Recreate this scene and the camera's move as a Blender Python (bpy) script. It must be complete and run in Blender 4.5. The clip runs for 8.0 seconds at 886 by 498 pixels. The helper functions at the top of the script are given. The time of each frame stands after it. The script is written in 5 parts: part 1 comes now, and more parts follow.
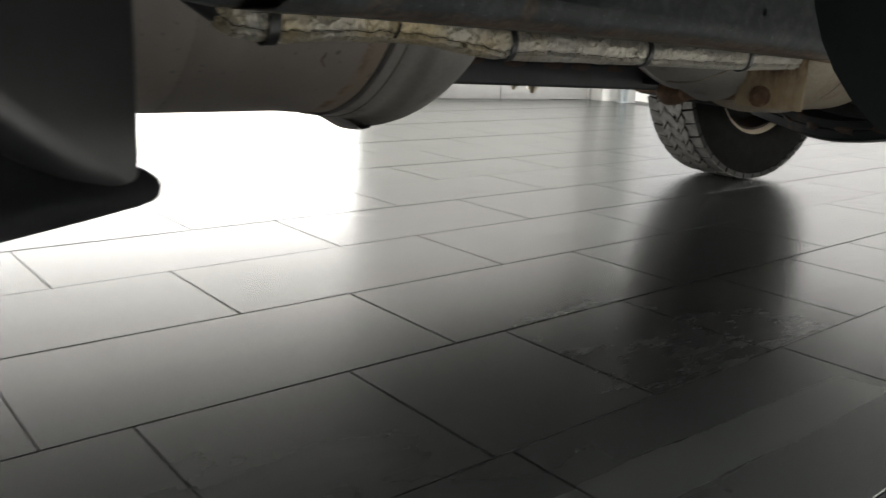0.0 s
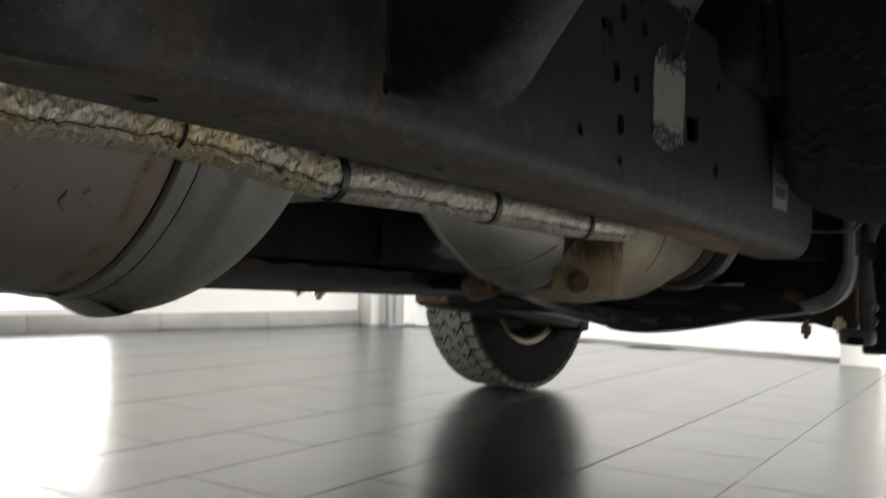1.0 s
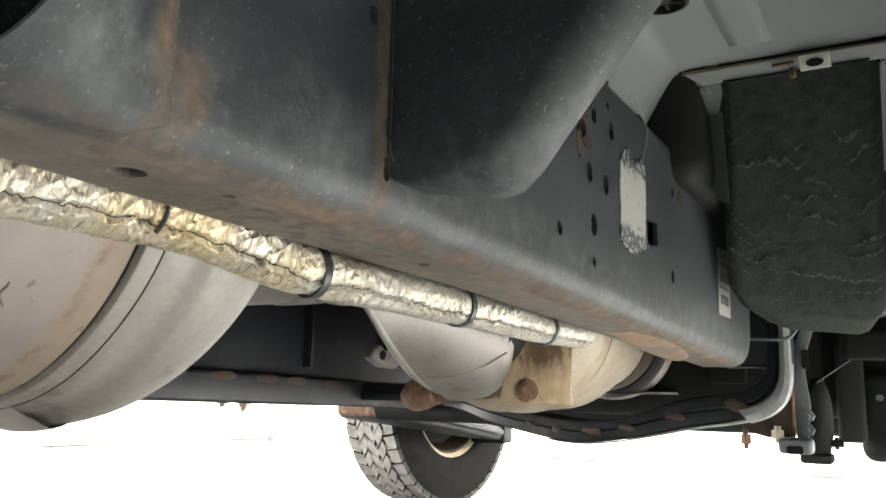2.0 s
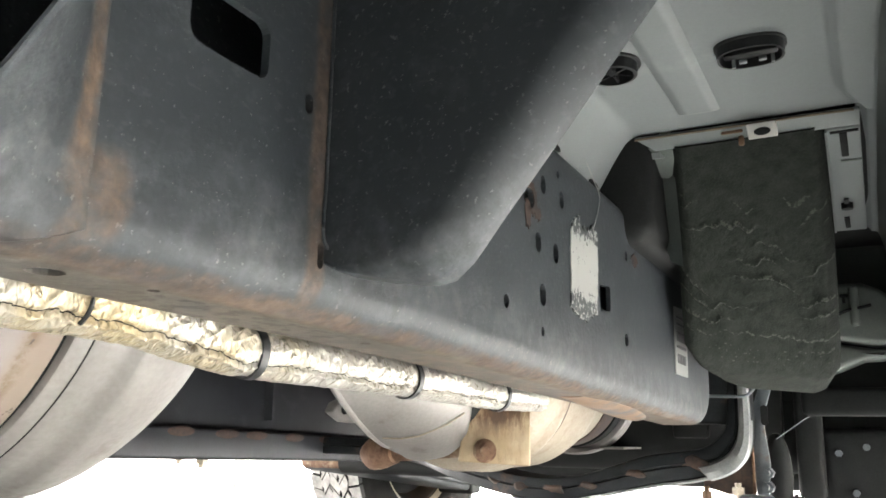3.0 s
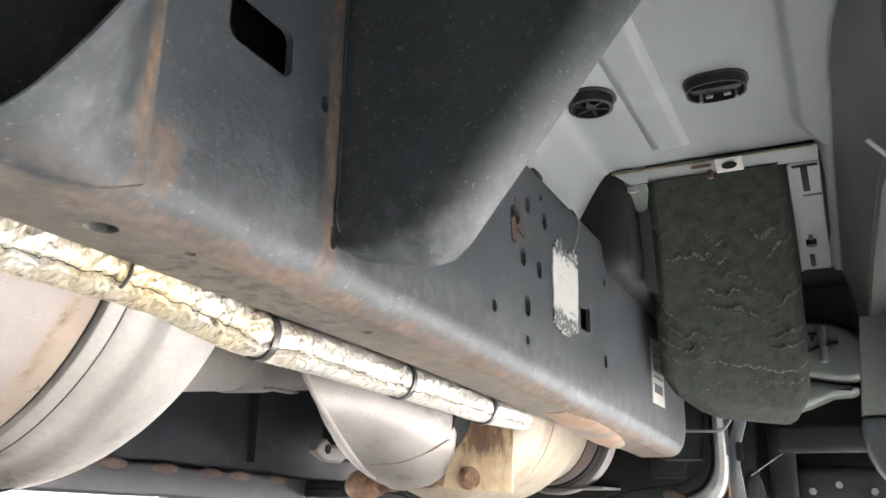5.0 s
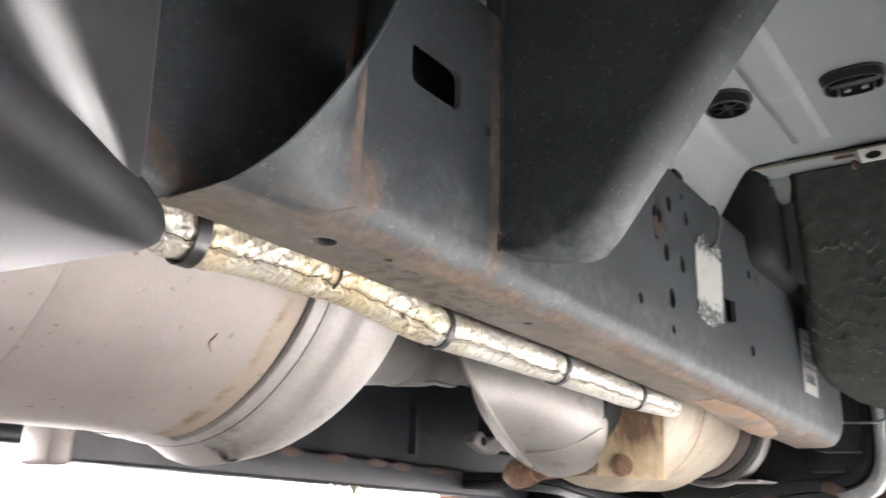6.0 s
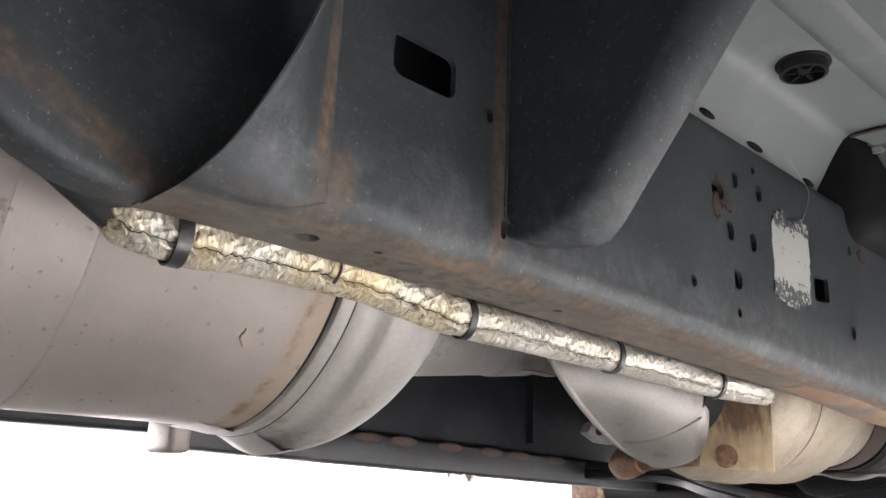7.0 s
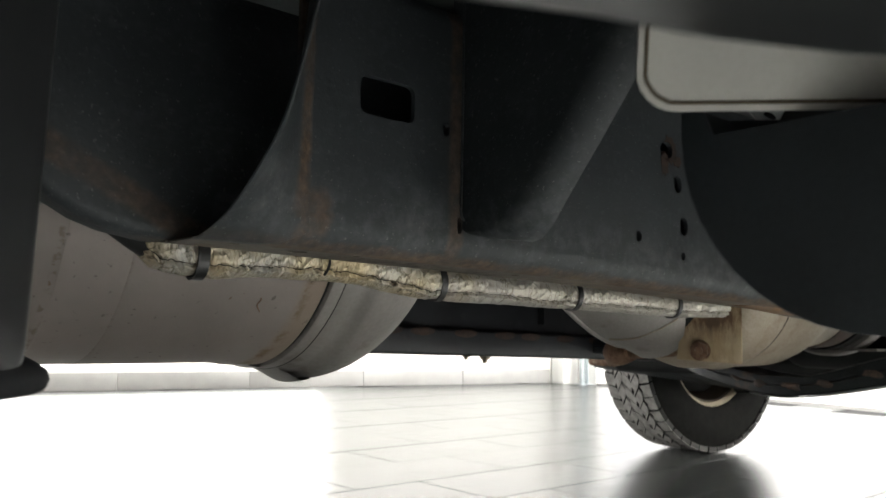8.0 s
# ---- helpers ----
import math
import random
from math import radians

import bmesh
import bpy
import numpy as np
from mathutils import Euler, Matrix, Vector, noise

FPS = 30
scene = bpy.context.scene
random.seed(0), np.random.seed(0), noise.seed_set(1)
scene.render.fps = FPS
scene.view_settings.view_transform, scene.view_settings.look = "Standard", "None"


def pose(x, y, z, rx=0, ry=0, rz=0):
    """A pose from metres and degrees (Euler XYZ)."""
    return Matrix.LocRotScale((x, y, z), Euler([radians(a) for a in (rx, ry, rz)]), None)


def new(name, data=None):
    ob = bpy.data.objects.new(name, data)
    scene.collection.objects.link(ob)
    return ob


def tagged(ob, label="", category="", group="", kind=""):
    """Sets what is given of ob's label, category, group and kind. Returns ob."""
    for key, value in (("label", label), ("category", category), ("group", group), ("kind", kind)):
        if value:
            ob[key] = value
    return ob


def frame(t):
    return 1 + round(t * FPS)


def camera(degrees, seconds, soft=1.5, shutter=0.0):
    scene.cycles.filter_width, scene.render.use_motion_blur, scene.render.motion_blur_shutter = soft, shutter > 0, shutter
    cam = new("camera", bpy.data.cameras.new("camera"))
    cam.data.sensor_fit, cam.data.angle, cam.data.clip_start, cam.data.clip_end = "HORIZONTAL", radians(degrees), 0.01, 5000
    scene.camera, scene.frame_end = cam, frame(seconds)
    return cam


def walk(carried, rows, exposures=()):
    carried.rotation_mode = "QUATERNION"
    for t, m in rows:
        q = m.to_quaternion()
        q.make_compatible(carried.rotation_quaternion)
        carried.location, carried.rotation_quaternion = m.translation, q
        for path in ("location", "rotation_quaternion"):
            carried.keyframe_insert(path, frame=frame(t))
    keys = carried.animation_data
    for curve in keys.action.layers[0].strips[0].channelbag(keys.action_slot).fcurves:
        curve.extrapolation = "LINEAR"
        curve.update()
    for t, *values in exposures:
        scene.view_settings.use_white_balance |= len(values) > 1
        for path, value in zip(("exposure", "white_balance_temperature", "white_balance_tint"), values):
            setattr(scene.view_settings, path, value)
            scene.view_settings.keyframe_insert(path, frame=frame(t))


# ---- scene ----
cam = camera(56.55, 8.0, shutter=0.3)
# seconds, place in metres, heading, upward tilt, lean
ROWS = [
    (0.0, 0.0082, -0.3865, 0.4554, -38.96, -14.28, 2.51),
    (0.2, 0.0419, -0.3599, 0.4509, -41.81, -13.59, 2.70),
    (0.5, 0.0718, -0.3136, 0.4296, -45.91, -6.36, 1.88),
    (0.8, 0.1035, -0.2583, 0.4079, -50.91, -1.60, 1.44),
    (1.0, 0.1030, -0.2355, 0.4012, -54.57, 2.12, 1.10),
    (1.2, 0.0874, -0.2156, 0.3902, -57.72, 6.77, 1.39),
    (1.5, 0.0971, -0.1948, 0.3929, -59.20, 8.58, 1.31),
    (1.7, 0.1057, -0.1833, 0.3931, -59.84, 9.07, 1.12),
    (2.8, 0.1134, -0.1918, 0.4171, -62.15, 12.03, 0.67),
    (3.0, 0.1143, -0.1996, 0.4166, -62.47, 12.83, 0.87),
    (3.5, 0.1157, -0.2196, 0.4191, -62.98, 14.37, 0.90),
    (4.0, 0.1149, -0.2390, 0.4078, -63.19, 15.57, 0.93),
    (4.2, 0.1141, -0.2380, 0.4032, -63.31, 15.89, 0.91),
    (5.3, 0.0604, -0.1987, 0.3641, -64.09, 17.40, 0.82),
    (5.5, 0.0433, -0.2048, 0.3622, -63.89, 17.36, 0.58),
    (6.0, 0.0225, -0.2290, 0.3521, -53.81, 17.09, 1.72),
    (6.5, 0.0526, -0.2620, 0.3491, -47.05, 16.81, 2.06),
    (7.0, 0.0759, -0.2871, 0.3557, -42.97, 16.00, 2.39),
    (7.5, 0.0637, -0.3227, 0.3701, -41.39, 13.19, 1.68),
    (7.8, 0.0494, -0.3619, 0.3975, -41.06, 8.47, 1.83),
    (8.0, 0.0268, -0.4027, 0.4181, -40.69, 5.85, 0.98),
]
EXPOSURES = [(0.0, 0.0, 6500, 10), (0.5, -0.22, 6500, 10), (1.0, -0.08, 6550, 10), (1.5, 1.48, 6700, 10), (3.0, 3.40, 6550, 13), (4.2, 3.88, 6500, 15), (5.5, 3.55, 6500, 18), (6.5, 3.12, 6450, 19), (7.0, 2.75, 6450, 19), (7.5, 2.44, 6450, 15), (8.0, 1.1, 6500, 10)]
walk(cam, [(t, pose(x, y, z, 90 + tilt, 0, turn) @ pose(0, 0, 0, 0, 0, lean)) for t, x, y, z, turn, tilt, lean in ROWS], EXPOSURES)

# ---- light: daylight through the showroom's windows, and an added lamp on the street side ----
world = bpy.data.worlds.new("world")
scene.world = world
world.use_nodes = True
sky = world.node_tree.nodes.new("ShaderNodeTexSky")
sky.sky_type, sky.sun_disc, sky.sun_elevation, sky.sun_rotation = "NISHITA", False, radians(40), radians(200)
world.node_tree.links.new(sky.outputs["Color"], world.node_tree.nodes["Background"].inputs["Color"])
world.node_tree.nodes["Background"].inputs["Strength"].default_value = 0.1

ROOM = pose(5.75, 4.52, 0, 0, 0, -11)  # the far corner; u along the long wall towards -x, v into the room


def area_lamp(name, m, width, height, watts, colour=(1.0, 0.975, 0.925)):
    data = bpy.data.lights.new(name, "AREA")
    data.shape, data.size, data.size_y, data.energy, data.color = "RECTANGLE", width, height, watts, colour
    ob = new(name, data)
    ob.matrix_world = m
    return ob


# in the openings of the long wall and the end wall
area_lamp("window_light", ROOM @ pose(-4.95, 0.05, 0.49, -90, 0, 0), 5.2, 0.66, 130)
area_lamp("window_light", ROOM @ pose(0.06, -2.22, 1.255, -90, 0, -90), 3.64, 2.49, 9)
# unseen lamp added before the closed street-side wall, to light the near side
area_lamp("window_light", ROOM @ pose(-2.3, -7.5, 2.02, 90, 0, 0), 4.6, 1.76, 725)


# ---- materials ----
def nodes_of(name):
    m = bpy.data.materials.new(name)
    m.use_nodes = True
    t = m.node_tree
    return m, t, t.nodes["Principled BSDF"]


def link(t, a, b):
    t.links.new(a, b)


def noise_node(t, scale, detail=4.0, rough=0.55, stretch=(1, 1, 1), kind="ShaderNodeTexNoise", where="Object"):
    c = t.nodes.new("ShaderNodeTexCoord")
    mp = t.nodes.new("ShaderNodeMapping")
    mp.inputs["Scale"].default_value = stretch
    n = t.nodes.new(kind)
    n.inputs["Scale"].default_value = scale
    if kind == "ShaderNodeTexNoise":
        n.inputs["Detail"].default_value, n.inputs["Roughness"].default_value = detail, rough
    link(t, c.outputs[where], mp.inputs["Vector"])
    link(t, mp.outputs["Vector"], n.inputs["Vector"])
    return n.outputs["Fac"] if kind == "ShaderNodeTexNoise" else n.outputs[0]


def ramp(t, fac, lo, hi, a=(0, 0, 0), b=(1, 1, 1)):
    r = t.nodes.new("ShaderNodeValToRGB")
    r.color_ramp.elements[0].position, r.color_ramp.elements[1].position = lo, hi
    r.color_ramp.elements[0].color, r.color_ramp.elements[1].color = (*a, 1), (*b, 1)
    link(t, fac, r.inputs["Fac"])
    return r.outputs["Color"]


def blend(t, fac, a, b):
    n = t.nodes.new("ShaderNodeMix")
    n.data_type = "RGBA"
    for value, socket in ((fac, n.inputs[0]), (a, n.inputs[6]), (b, n.inputs[7])):
        if isinstance(value, tuple):
            socket.default_value = (*value, 1)
        elif isinstance(value, (int, float)):
            socket.default_value = value
        else:
            link(t, value, socket)
    return n.outputs[2]


def calc(t, op, a, b=0.0, c=None):
    n = t.nodes.new("ShaderNodeMath")
    n.operation = op
    for value, socket in zip((a, b, c), n.inputs):
        if value is None:
            continue
        if isinstance(value, (int, float)):
            socket.default_value = value
        else:
            link(t, value, socket)
    return n.outputs[0]


def bump(t, bsdf, height, strength=0.3, distance=0.002):
    b = t.nodes.new("ShaderNodeBump")
    b.inputs["Strength"].default_value, b.inputs["Distance"].default_value = strength, distance
    link(t, height, b.inputs["Height"])
    link(t, b.outputs["Normal"], bsdf.inputs["Normal"])


def near_band(t, coordinate, centre, half, soft):
    """1 within half of centre, falling to 0 over soft."""
    d = calc(t, "ABSOLUTE", calc(t, "SUBTRACT", coordinate, centre))
    n = t.nodes.new("ShaderNodeMapRange")
    n.inputs["From Min"].default_value, n.inputs["From Max"].default_value = half + soft, half
    link(t, d, n.inputs["Value"])
    return n.outputs["Result"]


def surface(name, c1, c2, scale=30, rough=0.5, metal=0.0, grain=0.25, fine=400, stain=None, stain_at=(0.55, 0.75), stain_scale=8, stretch=(1, 1, 1), depth=0.001, vary=0.12):
    """A surface of two tones in large and fine patches, with stains, uneven gloss and a fine relief."""
    m, t, bsdf = nodes_of(name)
    big, small = noise_node(t, scale, stretch=stretch), noise_node(t, fine, 3)
    mixed = calc(t, "MULTIPLY_ADD", small, 0.35, calc(t, "MULTIPLY", big, 0.65))
    colour = blend(t, ramp(t, mixed, 0.35, 0.65), c1, c2)
    if stain:
        colour = blend(t, ramp(t, noise_node(t, stain_scale, 6, 0.65), *stain_at), colour, stain)
    link(t, colour, bsdf.inputs["Base Color"])
    link(t, calc(t, "MULTIPLY_ADD", big, vary * 2, rough - vary), bsdf.inputs["Roughness"])
    bsdf.inputs["Metallic"].default_value = metal
    if grain:
        bump(t, bsdf, mixed, grain, depth)
    return m


RUST_LINE = 0.5675  # height plus 0.45 of the distance forwards, along which the rear rail rusts


def frame_paint(name, welds=True):
    """Blue-black chassis paint: dusty, speckled, rust along the lower edge and beside the welds."""
    m, t, bsdf = nodes_of(name)
    sep = t.nodes.new("ShaderNodeSeparateXYZ")
    geo = t.nodes.new("ShaderNodeNewGeometry")
    link(t, geo.outputs["Position"], sep.inputs[0])
    x, y, z = sep.outputs
    big, fine, speck = noise_node(t, 9, 5), noise_node(t, 160, 4), noise_node(t, 420, 2)
    colour = blend(t, ramp(t, big, 0.3, 0.7), (0.022, 0.027, 0.031), (0.042, 0.049, 0.055))
    dust = ramp(t, calc(t, "MULTIPLY_ADD", fine, 0.5, calc(t, "MULTIPLY", noise_node(t, 30, 5), 0.5)), 0.52, 0.72)
    colour = blend(t, calc(t, "MULTIPLY", dust, 0.30), colour, (0.12, 0.13, 0.135))
    colour = blend(t, calc(t, "MULTIPLY", ramp(t, speck, 0.66, 0.72), 0.42), colour, (0.24, 0.25, 0.24))
    colour = blend(t, calc(t, "MULTIPLY", ramp(t, noise_node(t, 210, 2, 0.5, stretch=(0.6, 1, 1.3)), 0.60, 0.70), 0.12), colour, (0.17, 0.18, 0.17))
    z = calc(t, "MULTIPLY_ADD", calc(t, "MAXIMUM", calc(t, "SUBTRACT", x, 0.22), 0.0), 0.0165, calc(t, "SUBTRACT", z, 0.0045))
    z = calc(t, "MULTIPLY_ADD", calc(t, "MAXIMUM", calc(t, "SUBTRACT", x, 0.53), 0.0), 0.0195, z)
    mottle = ramp(t, calc(t, "MULTIPLY_ADD", noise_node(t, 75, 5, 0.65), 0.6, calc(t, "MULTIPLY", noise_node(t, 24, 4), 0.4)), 0.46, 0.66)
    # lighter mottled band on the lower bend: bluish dust, plus its highlight painted in
    bend = calc(t, "MULTIPLY", near_band(t, z, 0.484, 0.008, 0.022), near_band(t, x, 0.8, 0.56, 0.06))
    colour = blend(t, calc(t, "MULTIPLY", calc(t, "MULTIPLY", bend, mottle), 0.45), colour, (0.16, 0.17, 0.18))
    ragged = noise_node(t, 38, 6, 0.7)
    wander = calc(t, "MULTIPLY_ADD", ragged, 0.016, -0.008)
    low = near_band(t, calc(t, "ADD", z, calc(t, "MULTIPLY", wander, 0.7)), 0.4640, 0.0014, 0.0028)
    low = calc(t, "MULTIPLY", low, calc(t, "MULTIPLY_ADD", near_band(t, x, 0.86, 0.575, 0.04), 0.7, 0.3))
    outer = near_band(t, y, -0.01, 0.03, 0.004)
    low = calc(t, "MULTIPLY", low, near_band(t, calc(t, "ADD", y, calc(t, "MULTIPLY", wander, 0.5)), 0.004, 0.013, 0.005))
    beneath = calc(t, "MULTIPLY", near_band(t, z, 0.455, 0.0075, 0.002), near_band(t, y, 0.034, 0.020, 0.006))
    colour = blend(t, calc(t, "MULTIPLY", beneath, calc(t, "MULTIPLY_ADD", mottle, 0.35, 0.35)), colour, (0.185, 0.150, 0.115))
    ahead = calc(t, "MULTIPLY", near_band(t, z, 0.455, 0.0095, 0.002), calc(t, "MULTIPLY", near_band(t, x, 0.92, 0.34, 0.14), near_band(t, y, 0.038, 0.028, 0.010)))
    colour = blend(t, calc(t, "MULTIPLY", ahead, calc(t, "MULTIPLY_ADD", mottle, 0.40, 0.15)), colour, (0.205, 0.140, 0.092))
    pits = calc(t, "MULTIPLY", calc(t, "MULTIPLY", near_band(t, x, 0.385, 0.055, 0.03), near_band(t, y, 0.040, 0.016, 0.006)), calc(t, "MULTIPLY", near_band(t, z, 0.460, 0.005, 0.002), ramp(t, noise_node(t, 110, 4, 0.6), 0.50, 0.58)))
    colour = blend(t, calc(t, "MULTIPLY", pits, 0.85), colour, (0.030, 0.024, 0.020))
    weld1 = calc(t, "MULTIPLY", near_band(t, calc(t, "ADD", x, calc(t, "MULTIPLY", wander, 0.8)), 0.266, 0.0025, 0.005), outer)
    weld2 = calc(t, "MULTIPLY", near_band(t, calc(t, "ADD", x, calc(t, "MULTIPLY", wander, 0.4)), 0.3840, 0.0042, 0.004), outer)
    splash = calc(t, "MULTIPLY", near_band(t, calc(t, "ADD", x, wander), 0.273, 0.0095, 0.006), near_band(t, calc(t, "ADD", z, calc(t, "MULTIPLY", wander, 1.4)), 0.482, 0.009, 0.008))
    patch = calc(t, "MULTIPLY", near_band(t, calc(t, "ADD", z, calc(t, "MULTIPLY_ADD", x, 0.45, calc(t, "MULTIPLY", wander, 0.5))), RUST_LINE, 0.0055, 0.005), calc(t, "MULTIPLY", near_band(t, x, 0.155, 0.075, 0.02), near_band(t, y, 0.05, 0.022, 0.003)))
    splash = calc(t, "MAXIMUM", splash, calc(t, "MULTIPLY", patch, 0.72))
    rust = calc(t, "MAXIMUM", calc(t, "MAXIMUM", calc(t, "MULTIPLY", low, 0.8), weld1), calc(t, "MAXIMUM", calc(t, "MULTIPLY", weld2, 0.6), calc(t, "MULTIPLY", splash, 0.75)))
    rust = rust if welds else calc(t, "MULTIPLY", ragged, 0.0)
    rust = calc(t, "MULTIPLY", rust, ramp(t, noise_node(t, 22, 6, 0.7), 0.33, 0.58))
    rusty = blend(t, ramp(t, fine, 0.35, 0.65), (0.085, 0.054, 0.037), (0.200, 0.130, 0.083))
    colour = blend(t, calc(t, "MULTIPLY", rust, 0.80), colour, rusty)
    link(t, colour, bsdf.inputs["Base Color"])
    link(t, calc(t, "MULTIPLY_ADD", rust, 0.35, calc(t, "MULTIPLY_ADD", big, 0.2, 0.50)), bsdf.inputs["Roughness"])
    bump(t, bsdf, calc(t, "ADD", fine, calc(t, "MULTIPLY", speck, 0.4)), 0.25, 0.0015)
    return m


def foil_finish(name):
    """Crinkled aluminium foil, yellowed by heat towards the rear and in patches, its folds' shade drawn as dark lines.
    """
    m, t, bsdf = nodes_of(name)
    sep = t.nodes.new("ShaderNodeSeparateXYZ")
    link(t, t.nodes.new("ShaderNodeNewGeometry").outputs["Position"], sep.inputs[0])
    rear = near_band(t, sep.outputs[0], 0.32, 0.11, 0.03)
    tint = calc(t, "MULTIPLY", ramp(t, noise_node(t, 26, 3), 0.26, 0.54), calc(t, "MULTIPLY_ADD", rear, 0.66, 0.16))
    foil = blend(t, tint, (0.48, 0.47, 0.44), (0.54, 0.44, 0.26))
    # thin dark brown lines put the shade of small folds into the colour
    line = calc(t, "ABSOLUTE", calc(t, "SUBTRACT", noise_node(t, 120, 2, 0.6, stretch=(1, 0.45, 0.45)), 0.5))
    fold_shade = calc(t, "MULTIPLY", ramp(t, line, 0.0, 0.026, (1, 1, 1), (0, 0, 0)), calc(t, "MULTIPLY", ramp(t, noise_node(t, 30, 3), 0.34, 0.56), 0.85))
    link(t, blend(t, fold_shade, foil, (0.14, 0.11, 0.07)), bsdf.inputs["Base Color"])
    bsdf.inputs["Metallic"].default_value = 0.5
    crease = noise_node(t, 260, kind="ShaderNodeTexVoronoi", stretch=(0.7, 1, 1))
    link(t, calc(t, "MULTIPLY_ADD", noise_node(t, 60, 3), 0.2, 0.36), bsdf.inputs["Roughness"])
    ridged = calc(t, "ABSOLUTE", calc(t, "SUBTRACT", noise_node(t, 150, 3, 0.55, stretch=(1, 0.5, 0.5)), 0.5))
    bump(t, bsdf, calc(t, "MULTIPLY_ADD", ridged, 2.4, calc(t, "MULTIPLY", crease, 0.12)), 0.95, 0.0026)
    return m


def tile_finish(name):
    """Anthracite porcelain: faintly streaked, glossy, scuffed."""
    m, t, bsdf = nodes_of(name)
    info = t.nodes.new("ShaderNodeObjectInfo")
    streak = noise_node(t, 3.0, 5, stretch=(1, 3.5, 1), where="Object")
    cloud = noise_node(t, 1.3, 4, where="Object")
    colour = blend(t, ramp(t, streak, 0.3, 0.7), (0.028, 0.031, 0.030), (0.043, 0.047, 0.046))
    colour = blend(t, calc(t, "MULTIPLY", info.outputs["Random"], 0.35), colour, (0.052, 0.057, 0.056))
    scuff = ramp(t, noise_node(t, 7, 4, 0.6), 0.45, 0.80)
    colour = blend(t, calc(t, "MULTIPLY", scuff, 0.05), colour, (0.20, 0.21, 0.20))
    # dusty scrapes, and one streak of light beside the truck painted into the colour
    place = t.nodes.new("ShaderNodeSeparateXYZ")
    link(t, t.nodes.new("ShaderNodeNewGeometry").outputs["Position"], place.inputs[0])
    ragged = calc(t, "MULTIPLY_ADD", noise_node(t, 14, 5, 0.65, where="Object"), 0.05, -0.025)
    light_stripe = calc(t, "MULTIPLY", near_band(t, calc(t, "ADD", place.outputs[1], calc(t, "MULTIPLY", ragged, 0.3)), 0.094, 0.028, 0.020), near_band(t, place.outputs[0], 0.86, 0.30, 0.06))
    marks = calc(t, "MULTIPLY", near_band(t, place.outputs[0], 1.12, 0.20, 0.15), near_band(t, place.outputs[1], 0.40, 0.10, 0.10))
    marks = calc(t, "MULTIPLY", marks, ramp(t, noise_node(t, 16, 7, 0.7, stretch=(0.5, 1.6, 1), where="Object"), 0.46, 0.84))
    dull = calc(t, "MAXIMUM", calc(t, "MULTIPLY", light_stripe, 0.2), calc(t, "MULTIPLY", marks, 0.3))
    colour = blend(t, calc(t, "MULTIPLY", dull, 0.55), colour, (0.17, 0.18, 0.175))
    link(t, colour, bsdf.inputs["Base Color"])
    link(t, calc(t, "MULTIPLY_ADD", dull, 0.10, calc(t, "MULTIPLY_ADD", cloud, 0.06, 0.235)), bsdf.inputs["Roughness"])
    bsdf.inputs["IOR"].default_value = 1.62
    bump(t, bsdf, noise_node(t, 55, 4), 0.02, 0.001)
    return m


def plain(name, colour, rough=0.5, metal=0.0):
    m, t, bsdf = nodes_of(name)
    bsdf.inputs["Base Color"].default_value = (*colour, 1)
    bsdf.inputs["Roughness"].default_value, bsdf.inputs["Metallic"].default_value = rough, metal
    return m


def tread_finish(name):
    """Rubber, dusty grey where it meets the ground, black in the grooves."""
    m, t, bsdf = nodes_of(name)
    sep = t.nodes.new("ShaderNodeSeparateXYZ")
    link(t, t.nodes.new("ShaderNodeTexCoord").outputs["Object"], sep.inputs[0])
    reach = calc(t, "SQRT", calc(t, "ADD", calc(t, "MULTIPLY", sep.outputs[0], sep.outputs[0]), calc(t, "MULTIPLY", sep.outputs[2], sep.outputs[2])))
    worn = t.nodes.new("ShaderNodeMapRange")
    worn.inputs["From Min"].default_value, worn.inputs["From Max"].default_value = 0.3850, 0.3885
    link(t, reach, worn.inputs["Value"])
    dusty = blend(t, ramp(t, noise_node(t, 45, 5), 0.35, 0.65), (0.20, 0.195, 0.185), (0.32, 0.312, 0.297))
    link(t, blend(t, worn.outputs["Result"], (0.020, 0.020, 0.019), dusty), bsdf.inputs["Base Color"])
    bsdf.inputs["Roughness"].default_value = 0.8
    bump(t, bsdf, noise_node(t, 220, 4), 0.3, 0.001)
    return m


